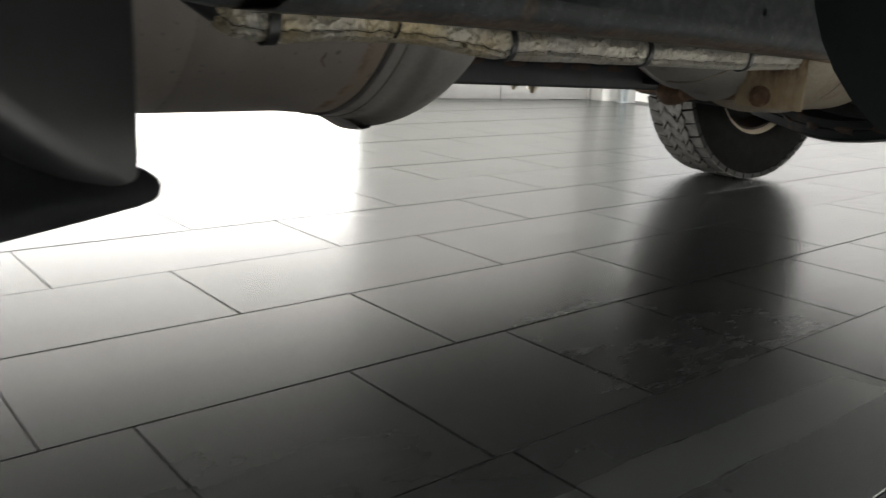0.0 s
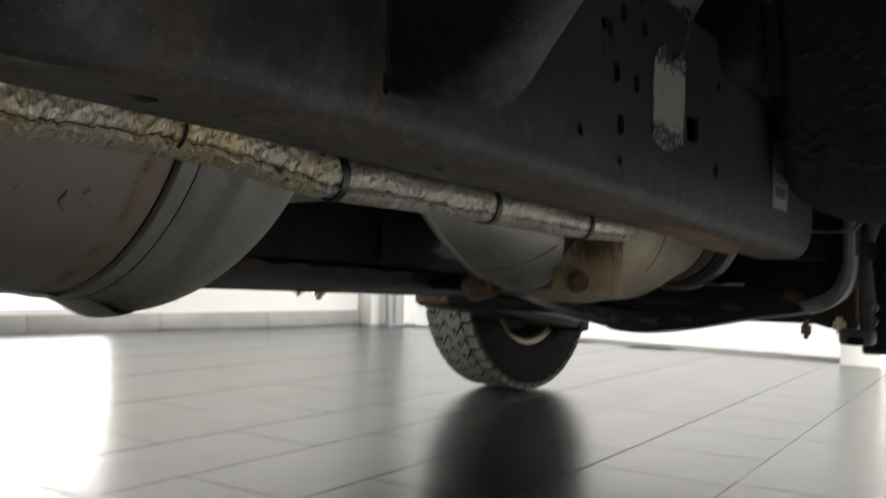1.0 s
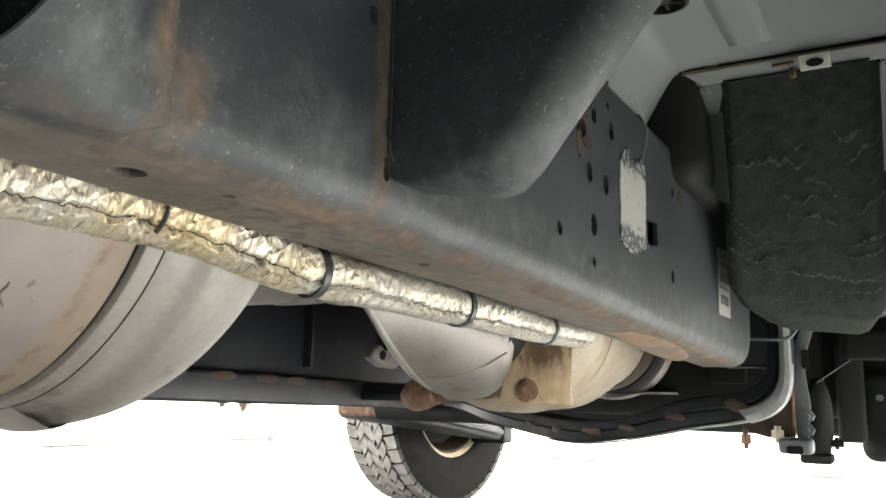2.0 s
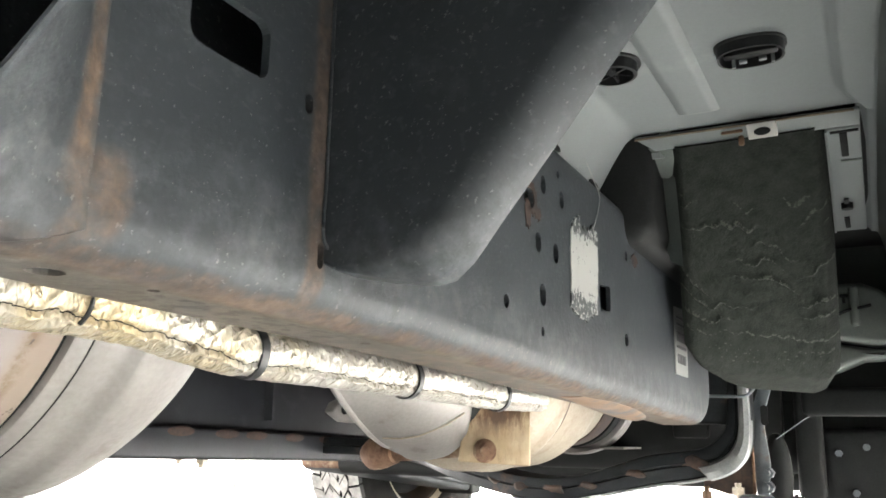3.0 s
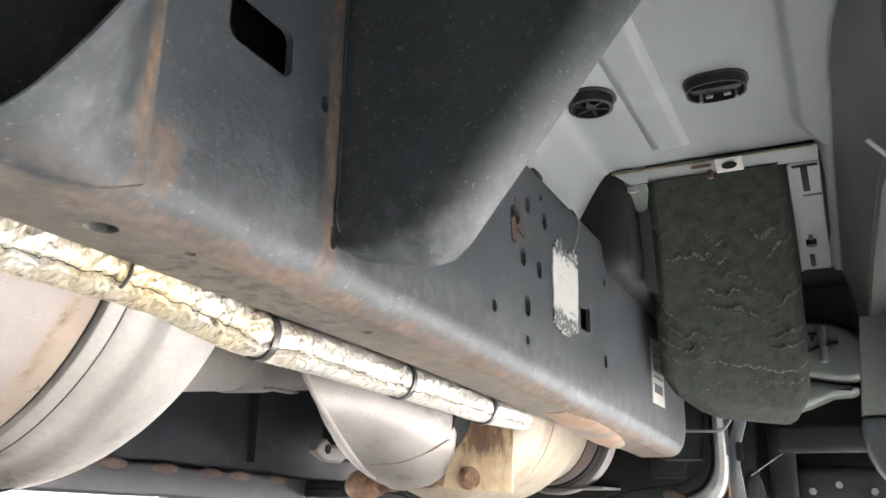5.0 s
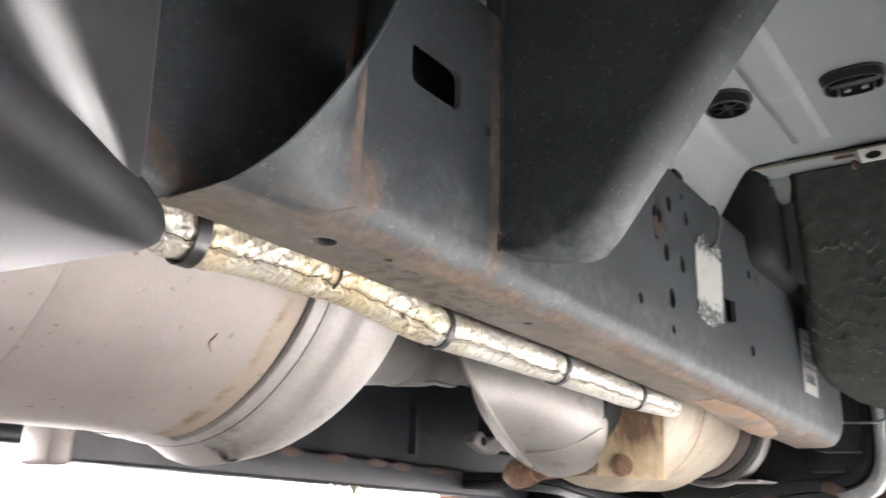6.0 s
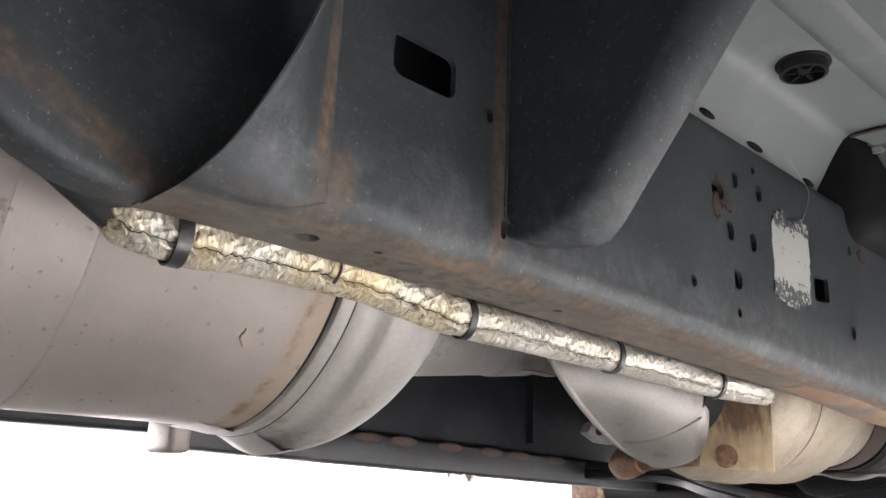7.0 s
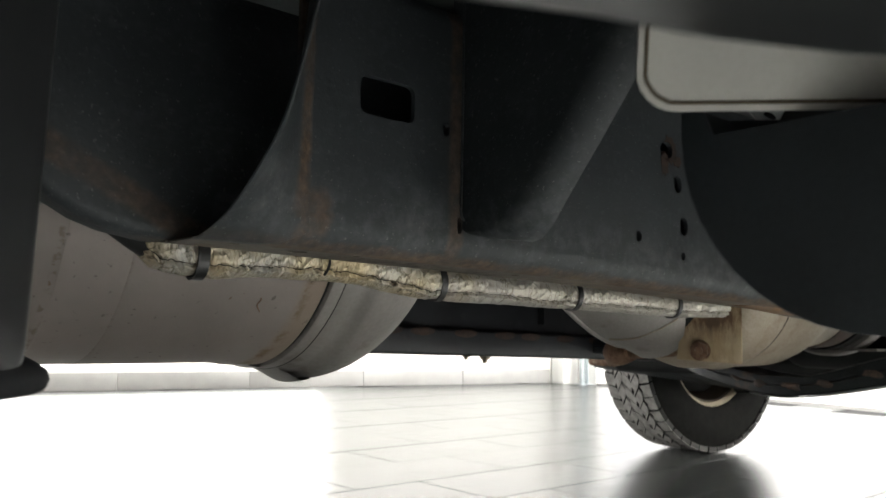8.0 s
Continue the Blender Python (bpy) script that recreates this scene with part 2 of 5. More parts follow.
def exhaust_finish(name):
    """Dull warm steel with a brown heat stain before the joint and small rust specks."""
    m, t, bsdf = nodes_of(name)
    sep = t.nodes.new("ShaderNodeSeparateXYZ")
    link(t, t.nodes.new("ShaderNodeNewGeometry").outputs["Position"], sep.inputs[0])
    big, fine, grime = noise_node(t, 9, 5), noise_node(t, 300, 3), noise_node(t, 30, 6, 0.7)
    colour = blend(t, ramp(t, big, 0.3, 0.7), (0.208, 0.184, 0.173), (0.285, 0.252, 0.236))
    wander = calc(t, "MULTIPLY_ADD", grime, 0.03, -0.015)
    heat = near_band(t, calc(t, "MULTIPLY_ADD", wander, 0.3, sep.outputs[0]), 0.370, 0.006, 0.010)
    colour = blend(t, calc(t, "MULTIPLY", heat, 0.42), colour, (0.27, 0.195, 0.12))
    edge = near_band(t, calc(t, "MULTIPLY_ADD", wander, 0.7, sep.outputs[0]), 0.3630, 0.0012, 0.0045)
    colour = blend(t, calc(t, "MULTIPLY", edge, calc(t, "MULTIPLY", ramp(t, grime, 0.44, 0.58), 0.8)), colour, (0.15, 0.085, 0.04))
    row = calc(t, "MAXIMUM", near_band(t, sep.outputs[0], 0.1775, 0.0015, 0.0015), calc(t, "MULTIPLY", near_band(t, sep.outputs[0], 0.2245, 0.0006, 0.0008), 0.5))
    colour = blend(t, calc(t, "MULTIPLY", row, calc(t, "MULTIPLY", ramp(t, noise_node(t, 160, 3), 0.52, 0.62), 0.55)), colour, (0.10, 0.065, 0.035))
    dots = ramp(t, noise_node(t, 180, 2), 0.695, 0.735)
    colour = blend(t, calc(t, "MULTIPLY", dots, 0.6), colour, (0.06, 0.05, 0.04))
    streak = ramp(t, noise_node(t, 5, 6, 0.7, stretch=(1, 4, 4)), 0.56, 0.74)
    colour = blend(t, calc(t, "MULTIPLY", streak, 0.35), colour, (0.24, 0.19, 0.14))
    speck = ramp(t, noise_node(t, 95, 2), 0.735, 0.76)
    colour = blend(t, calc(t, "MULTIPLY", speck, 0.7), colour, (0.12, 0.07, 0.035))
    link(t, colour, bsdf.inputs["Base Color"])
    bsdf.inputs["Metallic"].default_value = 0.4
    link(t, calc(t, "MULTIPLY_ADD", big, 0.24, 0.44), bsdf.inputs["Roughness"])
    bump(t, bsdf, calc(t, "ADD", fine, calc(t, "MULTIPLY", grime, 0.5)), 0.12, 0.001)
    return m


def bracket_finish(name):
    """Tan sheet metal, browned by rust that runs down from its upper half."""
    m, t, bsdf = nodes_of(name)
    sep = t.nodes.new("ShaderNodeSeparateXYZ")
    link(t, t.nodes.new("ShaderNodeNewGeometry").outputs["Position"], sep.inputs[0])
    grime = noise_node(t, 40, 6, 0.7, stretch=(1, 1, 0.3))
    colour = blend(t, ramp(t, noise_node(t, 24, 5), 0.35, 0.65), (0.34, 0.255, 0.145), (0.47, 0.375, 0.25))
    wander = calc(t, "MULTIPLY_ADD", grime, 0.06, -0.03)
    top = near_band(t, calc(t, "ADD", sep.outputs[2], wander), 0.470, 0.030, 0.032)
    run = calc(t, "MULTIPLY", ramp(t, grime, 0.50, 0.66), 0.6)
    rust = calc(t, "MAXIMUM", calc(t, "MULTIPLY", top, calc(t, "MULTIPLY", ramp(t, grime, 0.32, 0.5), 0.95)), run)
    link(t, blend(t, rust, colour, blend(t, ramp(t, grime, 0.4, 0.6), (0.17, 0.085, 0.035), (0.06, 0.03, 0.016))), bsdf.inputs["Base Color"])
    bsdf.inputs["Roughness"].default_value = 0.6
    bump(t, bsdf, calc(t, "ADD", grime, noise_node(t, 260, 3)), 0.3, 0.001)
    return m


def worn_label(name):
    """White sticker paper, scraped through to the paint in its lower third and along its top."""
    m, t, bsdf = nodes_of(name)
    sep = t.nodes.new("ShaderNodeSeparateXYZ")
    link(t, t.nodes.new("ShaderNodeNewGeometry").outputs["Position"], sep.inputs[0])
    whole = near_band(t, sep.outputs[2], 0.5515, 0.018, 0.010)
    lost = calc(t, "SUBTRACT", calc(t, "MULTIPLY_ADD", noise_node(t, 210, 5, 0.7), 0.7, calc(t, "MULTIPLY", noise_node(t, 60, 3), 0.3)), calc(t, "MULTIPLY", whole, 0.15))
    link(t, blend(t, ramp(t, lost, 0.455, 0.475), (0.42, 0.42, 0.40), (0.06, 0.065, 0.066)), bsdf.inputs["Base Color"])
    bsdf.inputs["Roughness"].default_value = 0.6
    return m


PAINT = frame_paint("chassis_paint")
BARE = frame_paint("bracket_paint", False)
FOIL = foil_finish("crinkled_foil")
TILE = tile_finish("anthracite_tile")
GROUT = surface("dark_grout", (0.020, 0.021, 0.021), (0.035, 0.036, 0.035), 25, 0.8, grain=0.2)
STEEL = exhaust_finish("exhaust_steel")
SHIELD = surface("heat_shield_sheet", (0.245, 0.229, 0.218), (0.335, 0.316, 0.301), 14, 0.52, 0.35, 0.10, 260, stain=(0.165, 0.145, 0.125), stain_at=(0.60, 0.72), stain_scale=17, stretch=(1, 0.5, 0.5))
TANNED = surface("heat_tanned_steel", (0.27, 0.22, 0.16), (0.42, 0.37, 0.30), 12, 0.55, 0.2, 0.15, 240, stain=(0.20, 0.13, 0.08), stain_at=(0.55, 0.78), stain_scale=16)
RUSTED = surface("rusted_steel", (0.10, 0.05, 0.03), (0.26, 0.16, 0.10), 45, 0.75, 0.2, 0.5, 220, stain=(0.42, 0.34, 0.24), stain_at=(0.55, 0.7), stain_scale=24)
SMEAR = surface("rust_smear", (0.030, 0.024, 0.022), (0.085, 0.050, 0.036), 60, 0.75, 0.0, 0.3, 220)
STAINED = bracket_finish("stained_bracket")
BLACK = surface("black_plastic", (0.012, 0.013, 0.014), (0.024, 0.025, 0.026), 40, 0.45, grain=0.15)
STEPBLUE = surface("step_coating", (0.019, 0.024, 0.028), (0.032, 0.039, 0.045), 18, 0.5, grain=0.12)
GREYBLUE = surface("grey_blue_steel", (0.10, 0.115, 0.125), (0.17, 0.19, 0.20), 30, 0.5, 0.2, grain=0.2, stain=(0.14, 0.08, 0.05), stain_at=(0.58, 0.74), stain_scale=30)
# pale steel with rust stains; the light on the edges is in its colour
PALEEDGE = surface("lit_edge_steel", (0.20, 0.21, 0.215), (0.34, 0.35, 0.35), 30, 0.5, 0.2, grain=0.2, stain=(0.12, 0.075, 0.05), stain_at=(0.60, 0.74), stain_scale=30)
FOOT = surface("foot_plate_paint", (0.050, 0.052, 0.052), (0.10, 0.10, 0.098), 26, 0.5, 0.0, grain=0.25, stain=(0.23, 0.125, 0.06), stain_at=(0.36, 0.54), stain_scale=20)
# chassis paint made darker: the shade up front is put into the colour
MEMBER = surface("shaded_member_paint", (0.012, 0.014, 0.016), (0.024, 0.028, 0.031), 25, 0.6, grain=0.25, stain=(0.07, 0.045, 0.032), stain_at=(0.62, 0.74), stain_scale=22)
FARPAINT = surface("far_rail_paint", (0.013, 0.015, 0.019), (0.028, 0.031, 0.037), 14, 0.5, grain=0.2, stain=(0.060, 0.062, 0.066), stain_at=(0.58, 0.80), stain_scale=12)
# darker, duller copy of the bracket's coating, for its shaded underside
STEPSHADED = surface("step_shaded", (0.011, 0.011, 0.013), (0.018, 0.018, 0.021), 9, 0.62, grain=0.05)
STEPGLOSS = surface("step_gloss", (0.025, 0.026, 0.028), (0.037, 0.039, 0.041), 7, 0.30, grain=0.0, fine=60, vary=0.03)
RUBBER = surface("tyre_rubber", (0.006, 0.006, 0.006), (0.013, 0.013, 0.012), 30, 0.72, grain=0.3)
TREAD = tread_finish("dusty_tread")
RIM = surface("rim_paint", (0.42, 0.37, 0.27), (0.52, 0.46, 0.35), 30, 0.4, 0.2, grain=0.1)
BARREL = surface("rim_inside", (0.035, 0.026, 0.020), (0.075, 0.055, 0.040), 30, 0.6, 0.2, grain=0.2)
PAN = surface("pan_paint", (0.230, 0.249, 0.248), (0.267, 0.286, 0.286), 6, 0.42, grain=0.06, stain=(0.40, 0.42, 0.41), stain_at=(0.6, 0.9))
# darker copy of the pan's paint, with shade put into the colour
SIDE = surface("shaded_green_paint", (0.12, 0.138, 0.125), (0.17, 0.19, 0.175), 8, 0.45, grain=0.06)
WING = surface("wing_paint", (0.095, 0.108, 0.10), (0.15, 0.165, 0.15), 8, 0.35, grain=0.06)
SILL = surface("sill_paint", (0.74, 0.72, 0.67), (0.82, 0.80, 0.76), 8, 0.4, grain=0.05, stain=(0.35, 0.27, 0.16), stain_at=(0.72, 0.85), stain_scale=20)
SEAM = surface("brown_sealant", (0.10, 0.075, 0.05), (0.20, 0.16, 0.11), 60, 0.7, grain=0.2)
FELT = surface("bitumen_felt", (0.011, 0.013, 0.011), (0.032, 0.037, 0.031), 70, 0.85, grain=0.9, fine=500, depth=0.004)
DUSTFELT = surface("dusty_felt", (0.028, 0.031, 0.026), (0.072, 0.076, 0.064), 220, 0.9, grain=0.9, fine=500, depth=0.004)
WALLW = surface("white_wall", (0.78, 0.78, 0.77), (0.82, 0.82, 0.81), 3, 0.5, grain=0.03)
WALLG = surface("grey_wall", (0.50, 0.50, 0.49), (0.56, 0.56, 0.55), 3, 0.6, grain=0.03)
SKIRT = surface("grey_skirting", (0.31, 0.31, 0.305), (0.37, 0.37, 0.365), 5, 0.35, grain=0.04)
ZINC = surface("galvanised_steel", (0.45, 0.50, 0.52), (0.60, 0.64, 0.66), 40, 0.4, 0.7, 0.1)


def daylight(name, strength):
    m = plain(name, (0.8, 0.8, 0.8), 1.0)
    glow = m.node_tree.nodes["Principled BSDF"].inputs
    glow["Emission Color"].default_value, glow["Emission Strength"].default_value = (1.0, 0.985, 0.96, 1), strength
    return m


DAYLIGHT, HAZE = daylight("bright_daylight", 1.3), daylight("hazy_daylight", 0.65)
PAPER, INK = plain("label_paper", (0.36, 0.36, 0.345), 0.55), plain("label_ink", (0.16, 0.16, 0.16), 0.6)
STICKER = worn_label("worn_sticker")
NUT = surface("zinc_nut", (0.30, 0.26, 0.20), (0.45, 0.40, 0.33), 60, 0.45, 0.6, 0.2)
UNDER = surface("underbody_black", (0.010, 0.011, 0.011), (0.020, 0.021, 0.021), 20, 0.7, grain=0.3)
RUBBER.node_tree.nodes["Principled BSDF"].inputs["Specular IOR Level"].default_value = 0.03
for dull in (UNDER, FELT, MEMBER, STEPSHADED):
    dull.node_tree.nodes["Principled BSDF"].inputs["Specular IOR Level"].default_value = 0.2


# ---- mesh helpers ----
def finish(bm, angle=35):
    bmesh.ops.recalc_face_normals(bm, faces=bm.faces)
    for f in bm.faces:
        f.smooth = True
    for e in bm.edges:
        if len(e.link_faces) == 2 and e.calc_face_angle(0) > radians(angle):
            e.smooth = False
    return bm


def mesh_of(name, bm, material):
    me = bpy.data.meshes.new(name)
    finish(bm).to_mesh(me)
    bm.free()
    me.materials.append(material)
    return me


def part(name, bm, material, parent=None, label="", kind=""):
    ob = new(name, mesh_of(name, bm, material))
    ob.parent = parent
    return tagged(ob, label=label, kind=kind)


def thing(name, label, category, m=None, group=""):
    ob = new(name)
    ob.empty_display_size = 0.1
    if m is not None:
        ob.matrix_world = m
    return tagged(ob, label, category, group)


def block(x0, x1, y0, y1, z0, z1, bevel=0.0, segments=2):
    bm = bmesh.new()
    bmesh.ops.create_cube(bm, size=1)
    bmesh.ops.transform(bm, matrix=Matrix.Translation(((x0 + x1) / 2, (y0 + y1) / 2, (z0 + z1) / 2)) @ Matrix.Diagonal((x1 - x0, y1 - y0, z1 - z0, 1)), verts=bm.verts)
    if bevel:
        bmesh.ops.bevel(bm, geom=bm.edges[:], offset=bevel, segments=segments, profile=0.5, affect="EDGES")
    return bm


def hexa(corners, bevel=0.0, segments=3):
    """A six-sided block from its eight corners: four below, four above, in the same order."""
    bm = bmesh.new()
    v = [bm.verts.new(c) for c in corners]
    for f in ((0, 1, 2, 3), (4, 5, 6, 7), (0, 1, 5, 4), (1, 2, 6, 5), (2, 3, 7, 6), (3, 0, 4, 7)):
        bm.faces.new([v[i] for i in f])
    bmesh.ops.recalc_face_normals(bm, faces=bm.faces)
    if bevel:
        bmesh.ops.bevel(bm, geom=bm.edges[:], offset=bevel, segments=segments, profile=0.5, affect="EDGES")
    return bm


def prism(outline, a, b, axis="y", bevel=0.0, segments=2):
    """An outline of (p, q) pairs drawn out from a to b along axis."""
    bm = bmesh.new()
    put = {"x": lambda p, q, s: (s, p, q), "y": lambda p, q, s: (p, s, q), "z": lambda p, q, s: (p, q, s)}[axis]
    ends = [[bm.verts.new(put(p, q, s)) for p, q in outline] for s in (a, b)]
    bm.faces.new(ends[0])
    bm.faces.new(ends[1])
    n = len(outline)
    for i in range(n):
        bm.faces.new((ends[0][i], ends[0][(i + 1) % n], ends[1][(i + 1) % n], ends[1][i]))
    bmesh.ops.recalc_face_normals(bm, faces=bm.faces)
    if bevel:
        rim = [e for e in bm.edges if e.calc_face_angle(0) > 0.6]
        bmesh.ops.bevel(bm, geom=rim, offset=bevel, segments=segments, profile=0.5, affect="EDGES")
    return bm


def skin(rings, closed=True, caps=True, bm=None):
    """Joins rings of points, each of the same count, into one skin."""
    bm = bm or bmesh.new()
    loops = [[bm.verts.new(p) for p in ring] for ring in rings]
    n = len(loops[0])
    for a, b in zip(loops, loops[1:]):
        for i in range(n if closed else n - 1):
            j = (i + 1) % n
            bm.faces.new((a[i], a[j], b[j], b[i]))
    if caps and closed:
        bm.faces.new(loops[0])
        bm.faces.new(loops[-1])
    return bm


def turned(profile, y, z, steps=72, start=0.0, sweep=360.0, squash=1.0, wobble=0.0):
    """Turns (x, radius) pairs round an axis along x through (y, z)."""
    full = abs(sweep - 360) < 1e-6
    count = steps if full else steps + 1
    rings = []
    for x, r in profile:
        ring = []
        for i in range(count):
            a = radians(start + sweep * i / steps)
            w = r * (1 + wobble * noise.noise(Vector((x * 9, math.cos(a) * 2, math.sin(a) * 2))))
            ring.append((x, y + w * math.cos(a), z + w * math.sin(a) * squash))
        rings.append(ring)
    return skin(rings, closed=full, caps=full)


def tube(path, radius, steps=16, caps=True):
    """A round tube along a path; radius a number or one a point."""
    pts = [Vector(p) for p in path]
    rings = []
    side = Vector((0, 0, 1))
    for i, p in enumerate(pts):
        way = (pts[min(i + 1, len(pts) - 1)] - pts[max(i - 1, 0)]).normalized()
        u = way.cross(side)
        u = (u if u.length > 0.05 else way.cross(Vector((0, 1, 0)))).normalized()
        v = u.cross(way)
        r = radius[i] if isinstance(radius, (list, tuple)) else radius
        rings.append([p + r * (math.cos(math.tau * k / steps) * u + math.sin(math.tau * k / steps) * v) for k in range(steps)])
    return skin(rings, caps=caps)


def curve_points(points, n=8):
    """A smooth line through the points."""
    p = [Vector(q) for q in points]
    out = []
    for i in range(len(p) - 1):
        a, b, c, d = p[max(i - 1, 0)], p[i], p[i + 1], p[min(i + 2, len(p) - 1)]
        for k in range(n):
            s = k / n
            out.append(0.5 * (2 * b + (c - a) * s + (2 * a - 5 * b + 4 * c - d) * s * s + (3 * b - a - 3 * c + d) * s ** 3))
    return out + [p[-1]]


def merged(*parts_):
    bm = bmesh.new()
    for b in parts_:
        me = bpy.data.meshes.new("tmp")
        b.to_mesh(me)
        b.free()
        bm.from_mesh(me)
        bpy.data.meshes.remove(me)
    return bm


def hexnut(place, way, across, height, hole=True):
    bm = bmesh.new()
    bmesh.ops.create_cone(bm, cap_ends=True, segments=6, radius1=across * 0.577, radius2=across * 0.577, depth=height)
    if hole:
        c = bmesh.new()
        bmesh.ops.create_cone(c, cap_ends=True, segments=12, radius1=across * 0.3, radius2=across * 0.26, depth=height * 2)
        bm = merged(bm, c)
    turn = Vector((0, 0, 1)).rotation_difference(Vector(way)).to_matrix().to_4x4()
    bmesh.ops.transform(bm, matrix=Matrix.Translation(place) @ turn, verts=bm.verts)
    return bm


def cut(ob, cutter):
    """Cuts the cutter's solids out of ob's mesh, for good."""
    me = bpy.data.meshes.new("cutter")
    bmesh.ops.recalc_face_normals(cutter, faces=cutter.faces)
    cutter.to_mesh(me)
    cutter.free()
    c = new("cutter", me)
    mod = ob.modifiers.new("cut", "BOOLEAN")
    mod.operation, mod.solver, mod.object = "DIFFERENCE", "EXACT", c
    done = bpy.data.meshes.new_from_object(ob.evaluated_get(bpy.context.evaluated_depsgraph_get()))
    ob.modifiers.clear()
    old, ob.data = ob.data, done
    bpy.data.meshes.remove(old)
    bpy.data.objects.remove(c)
    bpy.data.meshes.remove(me)


# ---- the showroom ----
def room_part(name, x0, x1, y0, y1, z0, z1, material, label="", bevel=0.0):
    ob = part(name, block(x0, x1, y0, y1, z0, z1, bevel), material)
    ob.matrix_world = ROOM
    return tagged(ob, label, kind="structure")


room_part("floor", -12.2, 0.3, -10.8, 0.3, -0.16, -0.004, GROUT, "dark grout bed under the grey floor tiles")
room_part("ceiling", -12.2, 0.3, -10.8, 0.3, 3.0, 3.15, WALLW, "plain white showroom ceiling")
for z0, z1 in ((0.0, 0.16), (0.82, 3.0)):
    room_part("wall_north", -12.0, 0.0, 0.0, 0.15, z0, z1, WALLW, "white showroom wall over grey skirting")
room_part("wall_north", -2.36, 0.0, 0.0, 0.15, 0.16, 0.82, WALLW, "white showroom wall over grey skirting")
room_part("wall_north", -12.0, -7.55, 0.0, 0.15, 0.16, 0.82, WALLW, "white showroom wall over grey skirting")
room_part("wall_east", 0.0, 0.15, -7.6, -4.05, 0.0, 3.0, WALLW, "white showroom wall")
room_part("wall_east", 0.0, 0.15, -4.05, 0.15, 2.5, 3.0, WALLW, "white showroom wall")
room_part("wall_east", 0.0, 0.15, -0.4, 0.0, 0.0, 2.5, WALLW, "white showroom wall")
room_part("wall_south", -12.0, 0.15, -7.75, -7.6, 0.0, 3.0, WALLG, "plain grey showroom wall")
room_part("wall_west", -12.15, -12.0, -7.75, 0.15, 0.0, 3.0, WALLG, "plain grey showroom wall")
for i in range(13):
    room_part("baseboard", -0.2 - 0.9 * (i + 1) + 0.004, -0.2 - 0.9 * i, -0.014, -0.001, 0.0, 0.12, SKIRT, "grey tiled skirting along the white wall", 0.002)
for i in range(4):
    room_part("baseboard", -0.014, -0.001, -4.32 - 0.9 * (i + 1) + 0.004, -4.32 - 0.9 * i, 0.0, 0.12, SKIRT, "grey tiled skirting along the white wall", 0.002)
room_part("trim", -0.012, -0.001, -4.05, -0.42, 0.0, 0.02, SKIRT, "thin dark threshold under the glazed wall")
room_part("column", -0.19, -0.03, -0.19, -0.03, 0.0, 3.0, WALLW, "square white column in the corner", 0.004)
room_part("column", -0.2, 0.0, -4.27, -4.07, 0.0, 3.0, WALLW, "square white column beside the glazed wall", 0.004)


for glow, x0, x1, y0, y1, z0, z1 in ((HAZE, 0.9, 0.92, -5.5, 1.0, -0.5, 3.4), (DAYLIGHT, -8.6, -1.4, 0.9, 0.92, -0.5, 2.0)):
    room_part("backdrop", x0, x1, y0, y1, z0, z1, glow, "bright hazy daylight outside the window")


def rack_post():
    post = thing("rack_post", "galvanised perforated steel upright by the column", "post", ROOM @ pose(0.0, -0.42, 0))
    for x in (-0.03, 0.03):
        part("upright", block(x - 0.002, x + 0.002, -0.02, 0.02, 0.01, 2.2), ZINC, post)
    part("web", block(-0.028, 0.028, 0.016, 0.02, 0.01, 2.2), ZINC, post)
    part("base_plate", block(-0.06, 0.06, -0.05, 0.05, 0.001, 0.01, 0.001), ZINC, post)
    for k in range(8):
        part("rung", block(-0.028, 0.028, 0.008, 0.015, 0.1 + 0.06 * k, 0.12 + 0.06 * k), ZINC, post)
    post.matrix_world = ROOM @ pose(-0.1, -0.36, 0)


rack_post()

# ---- the pickup, seen from below: x runs forwards, y across, the near rail's outer face at y = 0 ----
truck = thing("pickup_truck", "used pickup with a dusty blue-black chassis and rust on its welds", "truck")


def droop(x):
    return 0.0045 - 0.0165 * max(0.0, x - 0.22) - 0.0195 * max(0.0, x - 0.53)


def rounded(y0, y1, z0, z1, r, n=5):
    """A rounded rectangle as (y, z) points."""
    out = []
    for cy, cz, a0 in ((y1 - r, z1 - r, 0), (y0 + r, z1 - r, 90), (y0 + r, z0 + r, 180), (y1 - r, z0 + r, 270)):
        for k in range(n + 1):
            a = radians(a0 + 90 * k / n)
            out.append((cy + r * math.cos(a), cz + r * math.sin(a)))
    return out


def boxed(y0, y1, z0, z1, outer, inner, n=8):
    """The rail's section: a broad bend on the outer side, a tight one on the inner side, as (y, z) points."""
    out = []
    for cy, cz, a0, r in ((y1 - inner, z1 - inner, 0, inner), (y0 + outer, z1 - outer, 90, outer), (y0 + outer, z0 + outer, 180, outer), (y1 - inner, z0 + inner, 270, inner)):
        for k in range(n + 1):
            a = radians(a0 + 90 * k / n)
            out.append((cy + r * math.cos(a), cz + r * math.sin(a)))
    return out


def nose(x):
    """How far the lower edge rises towards the rail's front end."""
    s = max(0.0, x - 1.235) / 0.05
    return 0.040 * (1 - math.sqrt(max(0.0, 1 - min(1.0, s) ** 2)))


